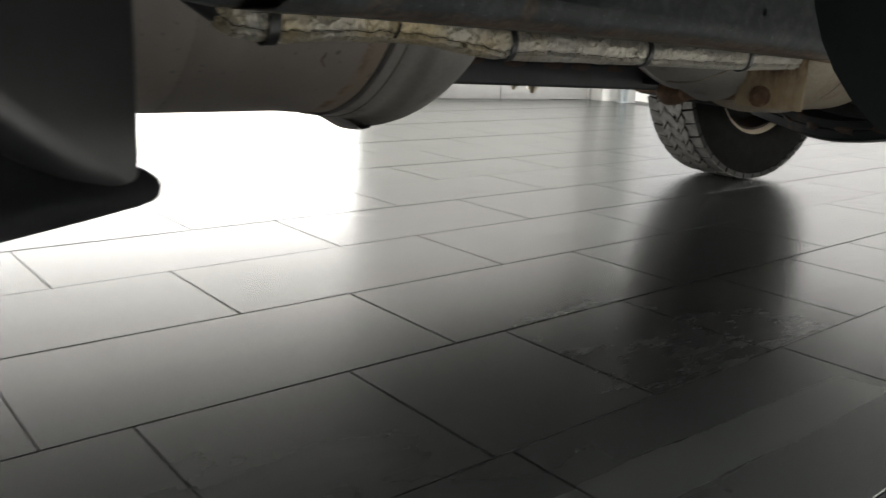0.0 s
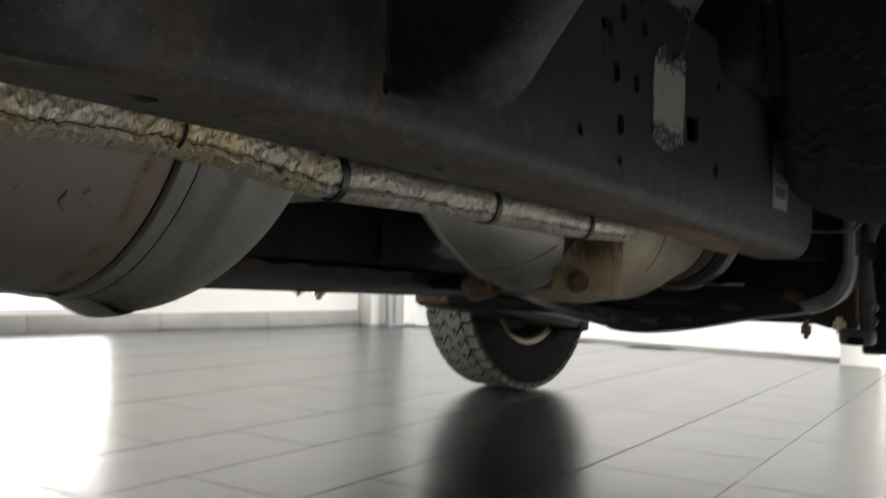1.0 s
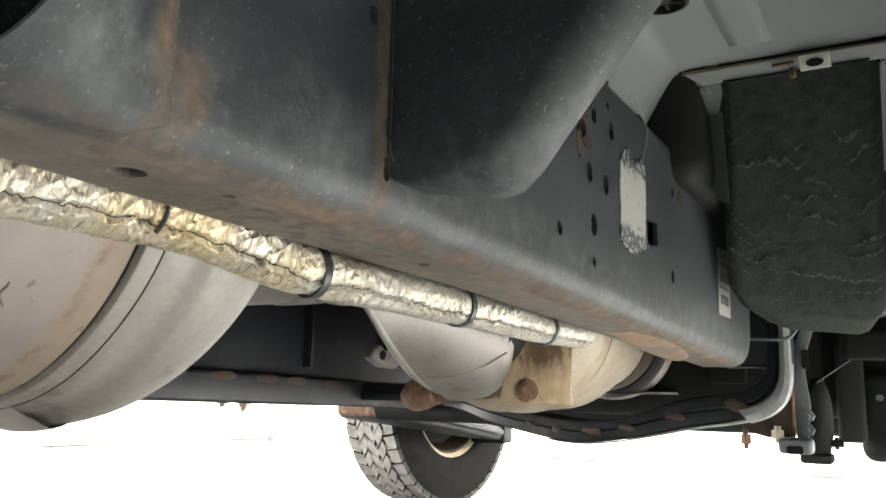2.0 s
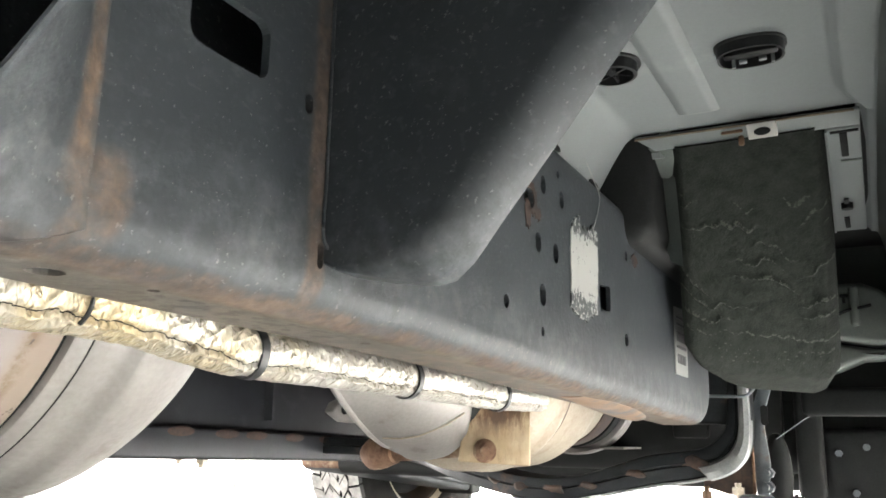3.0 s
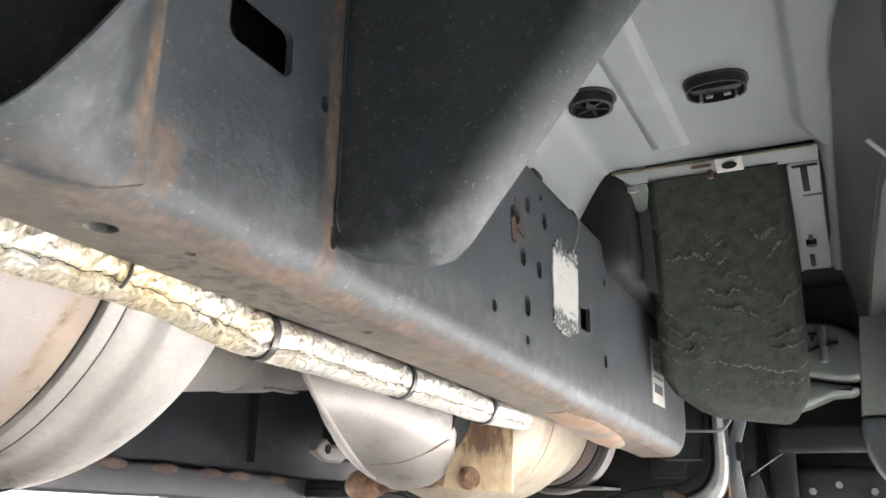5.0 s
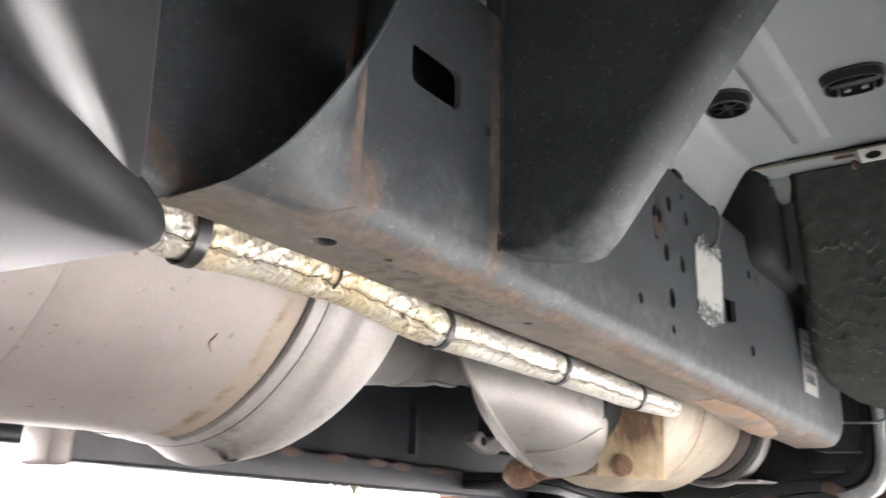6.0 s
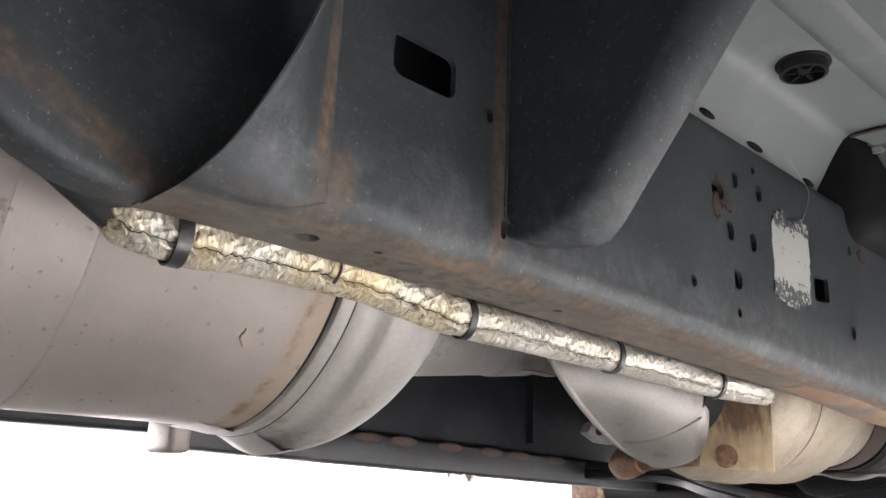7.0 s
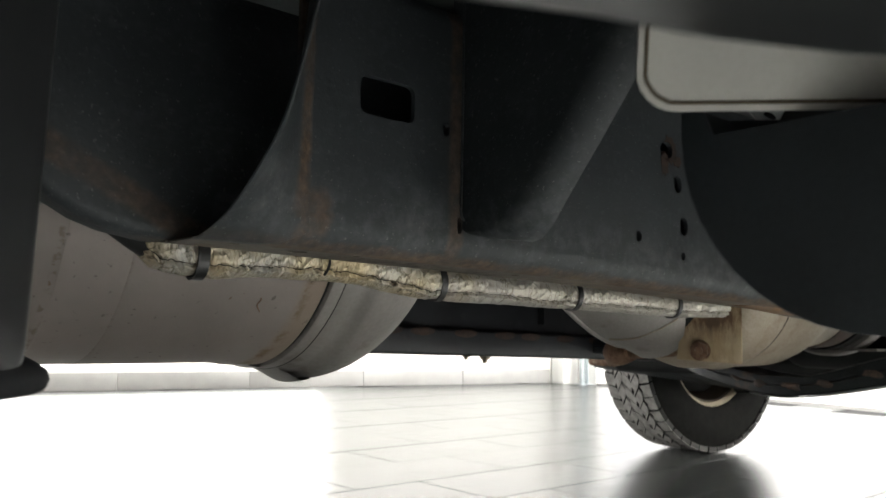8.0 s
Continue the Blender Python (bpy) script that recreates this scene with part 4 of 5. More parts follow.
def hanger():
    h = part("hanger_bracket", hexa([(0.985, 0.231, 0.389), (1.020, 0.156, 0.385), (1.0245, 0.158, 0.385), (0.9895, 0.233, 0.389), (0.985, 0.217, 0.482), (1.020, 0.156, 0.482), (1.0245, 0.158, 0.482), (0.9895, 0.219, 0.482)], 0.0020, 3), STAINED, truck, "tan hanger bracket stained with rust streaks")
    out = Vector((-0.90, -0.43, 0)).normalized()
    spot = Vector((0.997, 0.203, 0.4015))
    turn = Vector((1, 0, 0)).rotation_difference(out).to_matrix().to_4x4()
    part("washer", turned([(0, 0.002), (0, 0.0135), (0.003, 0.0135), (0.003, 0.002)], 0, 0, 28), RUSTED, h)
    h.children[-1].matrix_local = Matrix.Translation(spot) @ turn
    part("nut", hexnut(spot + 0.010 * out, out, 0.020, 0.014), RUSTED, h, "rusted nut")
    part("hanger_rod", tube(curve_points([(1.022, 0.215, 0.4045), (1.032, 0.25, 0.4035), (1.042, 0.30, 0.400), (1.055, 0.36, 0.3955), (1.064, 0.395, 0.393)], 6), 0.0115, 14), RUSTED, h, "rusted hanger rod")
    part("bushing", tube([(1.050, 0.352, 0.396), (1.056, 0.375, 0.3945), (1.064, 0.392, 0.3935), (1.070, 0.408, 0.393)], [0.014, 0.020, 0.021, 0.012], 16), RUSTED, h, "rusted bushing")


hanger()


gear = part("gearbox", block(1.39, 2.3, 0.44, 0.70, 0.445, 0.72, 0.05, 4), UNDER, truck, "dark gearbox casing")
part("bell_housing", turned([(1.9, 0.02), (1.9, 0.15), (2.15, 0.19), (2.2, 0.19), (2.2, 0.02)], 0.54, 0.60, 40), UNDER, gear)
part("heat_plate", block(1.5, 1.9, 0.18, 0.42, 0.40, 0.404), SHIELD, gear, "pale heat plate")

# ---- the far rail, the crossmember and what hangs from it ----
def far_rail():
    r = part("far_rail", prism([(0.757, 0.388), (0.835, 0.388), (0.835, 0.62), (0.79, 0.62), (0.79, 0.436), (0.757, 0.436)], 0.60, 2.6, "x", 0.006, 3), FARPAINT, truck, "blue-black rail on the far side")
    for v in r.data.vertices:
        v.co.z += -0.028 * max(0.0, v.co.x - 0.9)
    return r


far = far_rail()
part("rail_end", block(0.575, 0.606, 0.753, 0.83, 0.382, 0.44, 0.008, 3), STEEL, far, "pale cast end of the rail")
for i in range(9):
    x = 0.80 + 0.095 * i + 0.012 * math.sin(i * 2.1)
    z = 0.436 - 0.028 * max(0.0, x - 0.9)
    bm = bmesh.new()
    bmesh.ops.create_icosphere(bm, subdivisions=2, radius=1, matrix=Matrix.Translation((x, 0.7572, z - 0.012)) @ Matrix.Diagonal((0.030, 0.0016, 0.008, 1)))
    part("spot_weld", bm, SMEAR, far, "rusty spot weld")
part("bolt", hexnut((1.152, 0.775, 0.376), (0, 0, -1), 0.02, 0.014), NUT, far)
part("bolt", hexnut((1.10, 0.772, 0.379), (0, 0, -1), 0.016, 0.010), NUT, far)
lug = part("lug", prism([(1.252, 0.453), (1.264, 0.470), (1.282, 0.476), (1.300, 0.466), (1.345, 0.470), (1.42, 0.49), (1.42, 0.445), (1.350, 0.447), (1.330, 0.437), (1.290, 0.438)], 0.592, 0.612, "y", 0.005, 3), SHIELD, gear, "pale cast lug with a hole")
part("bore", tube([(1.284, 0.590, 0.458), (1.284, 0.596, 0.458)], 0.008, 16), UNDER, lug, "dark bore")
part("rib", block(1.32, 1.326, 0.772, 0.79, 0.44, 0.60), FARPAINT, far)


def crossmember():
    """A bowed pressed bar: its rear face turned to the viewer, a flange coloured as if lit along its lower edge, one
    leg rising by the rail.
    """
    low = curve_points([(1.362, -0.036, 0.520), (1.360, -0.037, 0.478), (1.356, -0.037, 0.432), (1.350, -0.033, 0.405), (1.345, -0.022, 0.386), (1.338, 0.000, 0.3725), (1.330, 0.035, 0.3635), (1.315, 0.085, 0.3555), (1.300, 0.160, 0.3395), (1.292, 0.205, 0.3320), (1.290, 0.250, 0.3290), (1.300, 0.310, 0.3345), (1.330, 0.41, 0.352), (1.40, 0.52, 0.372), (1.45, 0.66, 0.380), (1.47, 0.79, 0.380)], 6)
    high = curve_points([(1.362, -0.010, 0.520), (1.360, -0.010, 0.478), (1.356, -0.008, 0.440), (1.350, 0.000, 0.424), (1.345, 0.015, 0.410), (1.338, 0.035, 0.4035), (1.330, 0.060, 0.4000), (1.315, 0.100, 0.3935), (1.300, 0.165, 0.3720), (1.292, 0.205, 0.3625), (1.290, 0.250, 0.3605), (1.300, 0.310, 0.3665), (1.330, 0.41, 0.384), (1.40, 0.52, 0.404), (1.45, 0.66, 0.412), (1.47, 0.79, 0.412)], 6)
    rings = []
    for a, b in zip(low, high):
        up = (b - a).normalized()
        ring = []
        for s, dx in ((0.0, 0.0), (0.06, -0.0035), (0.20, -0.005), (0.46, -0.0052), (0.52, -0.0020), (0.58, -0.0052), (0.86, -0.005), (0.96, -0.003), (1.0, 0.002)):
            ring.append(a.lerp(b, s) + Vector((dx, 0, 0)))
        ring += [b + Vector((0.075, 0, 0)), b + Vector((0.078, 0, 0)) - up * 0.006, a + Vector((0.078, 0, 0)) + up * 0.006, a + Vector((0.075, 0, 0))]
        rings.append(ring)
    x = part("crossmember", skin(rings), MEMBER, truck, "bowed blue-black crossmember with rusty welds")
    # rust where the two pressings are welded
    for y, wide, tall in ((0.035, 0.026, 0.010), (0.110, 0.017, 0.007), (0.175, 0.014, 0.007), (0.225, 0.016, 0.0065), (0.275, 0.012, 0.006), (0.33, 0.012, 0.005)):
        k = min(range(len(low)), key=lambda i: abs((low[i].y + high[i].y) / 2 - y) if i > 20 else 9)
        c = low[k].lerp(high[k], 0.52)
        bm = bmesh.new()
        bmesh.ops.create_icosphere(bm, subdivisions=3, radius=1, matrix=Matrix.Translation((c.x - 0.0035, c.y, c.z)) @ Matrix.Rotation(radians(8), 4, "X") @ Matrix.Diagonal((0.0036, wide, tall, 1)))
        for v in bm.verts:
            v.co += Vector((0, 0.006 * noise.noise(v.co * 90), 0.005 * noise.noise(v.co * 70 + Vector((3, 1, 4)))))
        part("weld", bm, SMEAR, x, "rusty weld")
    # edge strip and leg roll carry their highlight as a paler colour
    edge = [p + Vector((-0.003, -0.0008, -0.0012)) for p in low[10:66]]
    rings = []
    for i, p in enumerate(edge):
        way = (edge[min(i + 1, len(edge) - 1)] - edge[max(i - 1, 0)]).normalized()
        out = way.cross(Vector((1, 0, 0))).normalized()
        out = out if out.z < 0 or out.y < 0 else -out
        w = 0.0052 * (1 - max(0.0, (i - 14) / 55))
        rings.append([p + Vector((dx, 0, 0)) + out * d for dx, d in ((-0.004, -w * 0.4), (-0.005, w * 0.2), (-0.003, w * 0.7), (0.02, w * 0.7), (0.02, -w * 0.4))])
    part("edge_strip", skin(rings), PALEEDGE, x, "rolled lower edge, coloured pale as if lit")
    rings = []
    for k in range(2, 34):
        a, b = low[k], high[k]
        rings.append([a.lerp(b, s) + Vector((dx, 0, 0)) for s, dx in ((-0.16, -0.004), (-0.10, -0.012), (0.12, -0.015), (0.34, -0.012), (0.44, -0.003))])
    part("leg_roll", skin(rings, closed=False), PALEEDGE, x, "rounded edge of the upright leg, coloured pale as if lit")
    part("hook", tube(curve_points([(1.33, 0.012, 0.478), (1.33, -0.020, 0.477), (1.332, -0.038, 0.4775), (1.334, -0.048, 0.484), (1.336, -0.056, 0.497)], 5), 0.0022, 8), GREYBLUE, x, "thin bent rod")
    part("backing", block(1.36, 1.42, -0.03, 0.06, 0.44, 0.56, 0.008, 3), MEMBER, x)
    for p in ((1.42, -0.01, 0.345), (1.44, -0.025, 0.335)):
        part("nut", hexnut(p, (0, 0, -1), 0.016, 0.012), NUT, x)
    return x


crossmember()


def suspension():
    sheet = [(-0.0635, 0.530), (-0.0635, 0.497), (-0.052, 0.462), (-0.0494, 0.4353), (-0.0549, 0.385), (-0.0493, 0.338), (-0.034, 0.338), (-0.0271, 0.4184), (-0.0354, 0.4697), (-0.045, 0.497), (-0.045, 0.530)]
    s = part("suspension_arm", prism(sheet, 1.438, 1.444, "x", 0.0015, 2), GREYBLUE, truck, "grey-blue sheet suspension bracket with bolts")
    part("slot", prism(rounded(-0.0555, -0.0455, 0.440, 0.469, 0.0045), 1.4362, 1.4385, "x"), UNDER, s, "dark slot")
    part("bracket", prism([(-0.004, 0.44), (-0.0325, 0.44), (-0.0337, 0.342), (0.005, 0.340), (0.040, 0.3495), (0.040, 0.372), (0.0, 0.38)], 1.428, 1.434, "x", 0.0015, 2), SMEAR, s, "rusty flange of the bracket")
    part("fold", hexa([(1.424, -0.0337, 0.342), (1.436, -0.0337, 0.342), (1.436, -0.0300, 0.342), (1.424, -0.0300, 0.342), (1.424, -0.0331, 0.430), (1.436, -0.0331, 0.430), (1.436, -0.0300, 0.430), (1.424, -0.0300, 0.430)], 0.001), RUSTED, s, "rusty fold")
    for y, z, w in ((-0.0525, 0.372, 0.013), (-0.0505, 0.352, 0.015)):
        part("nut", hexnut((1.431, y, z), (-1, 0.1, 0), w, 0.014), GREYBLUE, s)
    clevis = part("clevis", block(1.398, 1.434, -0.058, -0.012, 0.319, 0.341, 0.006, 3), GREYBLUE, s, "dirty grey clevis")
    part("bore", block(1.3965, 1.3985, -0.046, -0.024, 0.319, 0.331, 0.004), UNDER, clevis)
    part("nut", hexnut((1.40, 0.031, 0.338), (0, 0, -1), 0.013, 0.014), RUSTED, s)
    drum = part("drum", turned([(0.0, 0.002), (0.0, 0.040), (0.004, 0.052), (0.010, 0.056), (0.05, 0.056), (0.055, 0.048), (0.055, 0.002)], 0, 0, 40), UNDER, s, "black drum")
    drum.matrix_local = pose(1.462, -0.066, 0.366, 0, 0, 14) @ Matrix.Diagonal((1, 0.32, 1.12, 1))
    part("foot", block(1.455, 1.50, -0.078, -0.034, 0.303, 0.318, 0.005, 3), UNDER, s)
    part("stub", tube([(1.47, -0.076, 0.333), (1.47, -0.093, 0.3335)], 0.006, 12), UNDER, s)
    part("nut", hexnut((1.47, -0.084, 0.3332), (0, -1, 0), 0.016, 0.006, False), UNDER, s)
    part("brake_line", tube([(1.46, -0.062, 0.420), (1.50, -0.10, 0.450), (1.55, -0.135, 0.476)], 0.0010, 8), GREYBLUE, s, "thin brake line")
    part("strut", hexa([(1.56, -0.12, 0.33), (1.60, -0.12, 0.33), (1.60, -0.08, 0.33), (1.56, -0.08, 0.33), (1.58, -0.12, 0.60), (1.62, -0.12, 0.60), (1.62, -0.08, 0.60), (1.58, -0.08, 0.60)], 0.008), UNDER, s)
    part("arm", hexa([(1.46, -0.33, 0.455), (1.52, -0.33, 0.455), (1.52, -0.10, 0.455), (1.46, -0.10, 0.455), (1.46, -0.33, 0.495), (1.52, -0.33, 0.495), (1.52, -0.10, 0.495), (1.46, -0.10, 0.495)], 0.008), UNDER, s, "dark control arm")
    part("knuckle", block(1.60, 1.85, -0.30, -0.11, 0.30, 0.44, 0.02, 3), UNDER, s, "dark steering knuckle")
    for y, z in ((-0.14, 0.40), (-0.18, 0.41), (-0.23, 0.40), (-0.16, 0.34)):
        part("bolt", hexnut((1.595, y, z), (-1, 0, 0), 0.010, 0.02, False), GREYBLUE, s)
    part("drive_shaft", tube([(1.75, -0.3, 0.36), (1.75, 0.9, 0.36)], 0.028, 20), UNDER, s)


suspension()

# ---- the cab's floor with plugs, felt and sill ----
PAN_Z = 0.704


def pan_rows():
    """The floor's section at each length: fillet beside the rail, flat floor, a step down to the sill strip, the sill's shaded wall."""
    rows = []
    for x, ys, wide, yb in ((-1.0, -0.191, 0.009, -0.234), (0.45, -0.191, 0.009, -0.234), (0.60, -0.191, 0.009, -0.233), (0.65, -0.191, 0.009, -0.226), (0.70, -0.191, 0.009, -0.223), (0.80, -0.191, 0.009, -0.222), (0.822, -0.192, 0.009, -0.222), (0.845, -0.199, 0.008, -0.2215), (0.862, -0.206, 0.007, -0.2210), (0.8715, -0.209, 0.007, -0.2205)):
        rows.append((x, [(0.30, 0.600), (0.052, 0.622), (0.040, 0.630), (0.030, 0.643), (0.019, 0.661), (0.009, 0.678), (0.000, 0.692), (-0.006, 0.6995), (-0.012, 0.7030), (-0.018, PAN_Z)], ys, wide, yb))
    return rows


def side_of(ys, wide, yb):
    return [(ys + 0.002, PAN_Z), (ys - 0.0005, 0.7033), (ys - 0.003, 0.7015), (ys - wide + 0.002, 0.6982), (ys - wide, 0.6972), (ys - wide - 0.002, 0.697), (yb + 0.002, 0.697), (yb, 0.6962), (yb - 0.0015, 0.6945)]


rings = []
for x, fillet, ys, wide, yb in pan_rows():
    under_side = fillet + side_of(ys, wide, yb)
    rings.append([(x, y, z) for y, z in under_side] + [(x, y + 0.001, z + 0.004) for y, z in reversed(under_side)])
pan = part("floor_pan", skin(rings), PAN, truck, "pale grey painted cab floor")
# ahead of the seam only the stepped strip beside the felt goes on
rings = []
for x in (0.872, 0.95, 1.05, 1.15, 1.27, 1.30):
    drop = 0.0 if x < 1.2 else 0.10 * (x - 1.2)
    outline = [(y, z - drop) for y, z in side_of(-0.209, 0.007, -0.2205)]
    rings.append([(x, y, z) for y, z in outline] + [(x, y + 0.001, z + 0.004) for y, z in reversed(outline)])
part("sill_strip", skin(rings), PAN, pan, "stepped strip along the sill")
rings = []
for x, yb, drop in ((-1.0, -0.2340, 0), (0.45, -0.2340, 0), (0.60, -0.233, 0), (0.65, -0.226, 0), (0.70, -0.223, 0), (0.80, -0.222, 0), (0.90, -0.2205, 0), (1.05, -0.2205, 0), (1.20, -0.2205, 0), (1.30, -0.2205, 0.01)):
    outline = [(yb - 0.0016, 0.6945), (yb - 0.004, 0.686), (yb - 0.008, 0.668), (yb - 0.013, 0.64), (yb - 0.018, 0.600), (yb - 0.022, 0.586), (yb - 0.032, 0.578), (yb - 0.12, 0.572)]
    rings.append([(x, y, z - drop) for y, z in outline] + [(x, y + 0.002, z + 0.006) for y, z in reversed(outline)])
# the wall's shade comes from the darker wing paint
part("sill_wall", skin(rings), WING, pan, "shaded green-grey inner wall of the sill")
part("rib", hexa([(0.50, -0.092, 0.6995), (0.826, -0.094, 0.6995), (0.826, -0.072, 0.6995), (0.50, -0.066, 0.6995), (0.49, -0.101, 0.7042), (0.836, -0.101, 0.7042), (0.836, -0.063, 0.7042), (0.49, -0.058, 0.7042)], 0.0022, 3), PAN, pan)


# beside the felt the floor's edge bends down in a pointed flap
def toe_flap():
    inner = curve_points([(0.958, -0.0095, 0.670), (0.960, -0.012, 0.645), (0.962, -0.022, 0.612), (0.950, -0.0375, 0.5885)], 6)
    outer = curve_points([(0.915, -0.0415, 0.675), (0.925, -0.0412, 0.645), (0.935, -0.0405, 0.615), (0.943, -0.0398, 0.5865)], 6)
    mid = [a.lerp(b, 0.5) + Vector((0.004, 0.008, 0.004)) for a, b in zip(inner, outer)]
    rings = [[a, a.lerp(m, 0.5), m, m.lerp(b, 0.5), b, b + Vector((0.004, 0.004, 0.003)), m + Vector((0.004, 0.005, 0.003)), a + Vector((0.004, 0.004, 0.003))] for a, m, b in zip(inner, mid, outer)]
    # the flap's shade is in its darker paint
    return part("toe_flap", skin(rings), SIDE, pan, "floor edge folded down beside the felt, in darker shaded paint")


toe_flap()
for x, y, z, w in ((0.652, 0.0205, 0.6585, 0.012), (0.737, 0.0215, 0.6565, 0.014), (0.848, 0.0225, 0.6550, 0.012)):
    bm = bmesh.new()
    bmesh.ops.create_icosphere(bm, subdivisions=3, radius=1, matrix=Matrix.Translation((x, y, z)) @ Matrix.Rotation(radians(-32), 4, "X") @ Matrix.Diagonal((w, 0.0025, 0.0055, 1)))
    part("drain_hole", bm, UNDER, pan, "dark hole in the fillet")


def oval_plug():
    cx, cy = 0.719, -0.1395

    def ringpts(k, z):
        out = []
        for i in range(48):
            a = math.tau * i / 48
            c, d = math.cos(a), math.sin(a)
            out.append((cx + 0.0185 * k * math.copysign(abs(c) ** 0.8, c), cy + 0.0240 * k * math.copysign(abs(d) ** 0.8, d), z))
        return out

    p = part("drain_plug", skin([ringpts(1.07, PAN_Z + 0.0002), ringpts(1.07, 0.7025), ringpts(1.0, 0.7020), ringpts(0.99, 0.6945), ringpts(0.92, 0.6945), ringpts(0.91, 0.7015)], caps=False), BLACK, pan, "oval black rubber plug")
    part("plug_floor", skin([ringpts(0.92, 0.7016), ringpts(0.92, 0.7030)]), BLACK, p)
    part("bridge", block(cx - 0.004, cx + 0.004, cy - 0.019, cy + 0.019, 0.6965, 0.7017, 0.001), BLACK, p)
    for dy in (-0.0075, 0.0065):
        part("latch", block(cx + 0.0085, cx + 0.0120, cy + dy - 0.0028, cy + dy + 0.0028, 0.6955, 0.6985, 0.0006), PAN, p, "pale moulded latch")
    for dy in (-0.0145, 0.0135):
        part("slit", block(cx + 0.0105, cx + 0.0130, cy + dy - 0.0012, cy + dy + 0.0012, 0.6935, 0.7015), PAN, p, "pale slit in the rim")


oval_plug()


def round_plug(x, y):
    p = part("drain_plug", turned([(0.0, 0.0215), (0.0022, 0.0220), (0.0026, 0.0195), (0.0105, 0.0188), (0.011, 0.0162), (0.004, 0.0155), (0.004, 0.001)], 0, 0, 36), BLACK, pan, "round black rubber plug")
    p.matrix_local = pose(x, y, PAN_Z + 0.0004, 0, 90, 0)
    for a in range(0, 360, 60):
        q = part("fin", block(0.004, 0.0095, -0.0009, 0.0009, 0.004, 0.0156), BLACK, p)
        q.matrix_local = pose(0, 0, 0, a)
    part("boss", turned([(0.004, 0.006), (0.0085, 0.0055), (0.0085, 0.001)], 0, 0, 20), BLACK, p)


round_plug(0.706, -0.039)


def felt_pad():
    # (v, x, y, z) down the edge beside the rail and down the edge beside the sill
    near = [(0.0, 0.880, -0.043, 0.689), (0.30, 0.945, -0.034, 0.640), (0.55, 1.000, -0.0235, 0.594), (0.80, 1.041, -0.0165, 0.530), (0.88, 1.055, -0.0145, 0.510), (0.94, 1.085, -0.018, 0.498), (1.0, 1.145, -0.032, 0.490)]
    off = [(0.0, 0.880, -0.1800, 0.689), (0.30, 0.995, -0.1765, 0.629), (0.55, 1.090, -0.1735, 0.579), (0.80, 1.185, -0.1690, 0.528), (0.88, 1.203, -0.1675, 0.508), (0.94, 1.220, -0.1650, 0.494), (1.0, 1.285, -0.1520, 0.486)]
    n = 190
    dusty = [[False] * (n + 1) for _ in range(n + 1)]
    front = []
    for i in range(n + 1):
        row = []
        for j in range(n + 1):
            u, v = i / n, j / n
            k = next(k for k in range(6) if v <= near[k + 1][0] + 1e-9)
            f = (v - near[k][0]) / (near[k + 1][0] - near[k][0])
            inside, outside = (Vector(e[k][1:]).lerp(Vector(e[k + 1][1:]), f) for e in (near, off))
            p = inside.lerp(outside, u)
            p.z -= 0.010 * max(0.0, (v - 0.88) / 0.12) * min(1.0, 4 * u) * min(1.0, 6 * (1 - u))
            # long wavy creases, close together in the middle of the pad, hardly any near its top
            wave = v * 16.0 + 1.15 * noise.noise(Vector((u * 4.6, v * 2.6, 2))) + 0.36 * noise.noise(Vector((u * 14, v * 7, 7)))
            crest = abs((wave % 1.0) - 0.5) * 2
            broken = min(1.0, max(0.0, 0.45 + 1.6 * noise.noise(Vector((u * 2.6, math.floor(wave) * 1.7, 5)))))
            ridge = max(0.0, 1 - 2.6 * crest) * broken
            dusty[i][j] = ridge > 0.36 and 0.20 < v < 0.84 and noise.noise(Vector((u * 44, v * 80, 4))) > -0.08 or 0.84 < v < 0.9 and noise.noise(Vector((u * 60, v * 130, 6))) > 0.55
            ridge += 0.12 * noise.noise(Vector((u * 18, v * 34, 9)))
            edge = min(1.0, min(u, 1 - u) * 11)
            calm = min(1.0, edge, max(0.0, (0.80 - v) * 12), max(0.06, (v - 0.20) * 6))
            lift = 0.0038 * ridge * calm + 0.0005 * noise.noise(Vector((u * 40, v * 70, 1))) * calm
            row.append(p + Vector((0.40, 0, 0.92)) * (0.013 * (1 - edge) ** 2 - lift))
        front.append(row)
    bm = bmesh.new()
    g = [[bm.verts.new(p) for p in row] for row in front]
    back = [[bm.verts.new(p + Vector((0.06, 0, 0.06))) for p in row] for row in front]
    for i in range(n):
        for j in range(n):
            bm.faces.new((g[i][j], g[i + 1][j], g[i + 1][j + 1], g[i][j + 1])).material_index = int(dusty[i][j])
            bm.faces.new((back[i][j], back[i][j + 1], back[i + 1][j + 1], back[i + 1][j]))
    for k in range(n):
        for p, q, r, s in ((g[k][0], g[k + 1][0], back[k + 1][0], back[k][0]), (g[k][n], g[k + 1][n], back[k + 1][n], back[k][n]), (g[0][k], g[0][k + 1], back[0][k + 1], back[0][k]), (g[n][k], g[n][k + 1], back[n][k + 1], back[n][k])):
            bm.faces.new((p, q, r, s))
    pad = part("felt_pad", bm, FELT, truck, "black wrinkled felt pad under the footwell")
    pad.data.materials.append(DUSTFELT)
    return pad


felt = felt_pad()


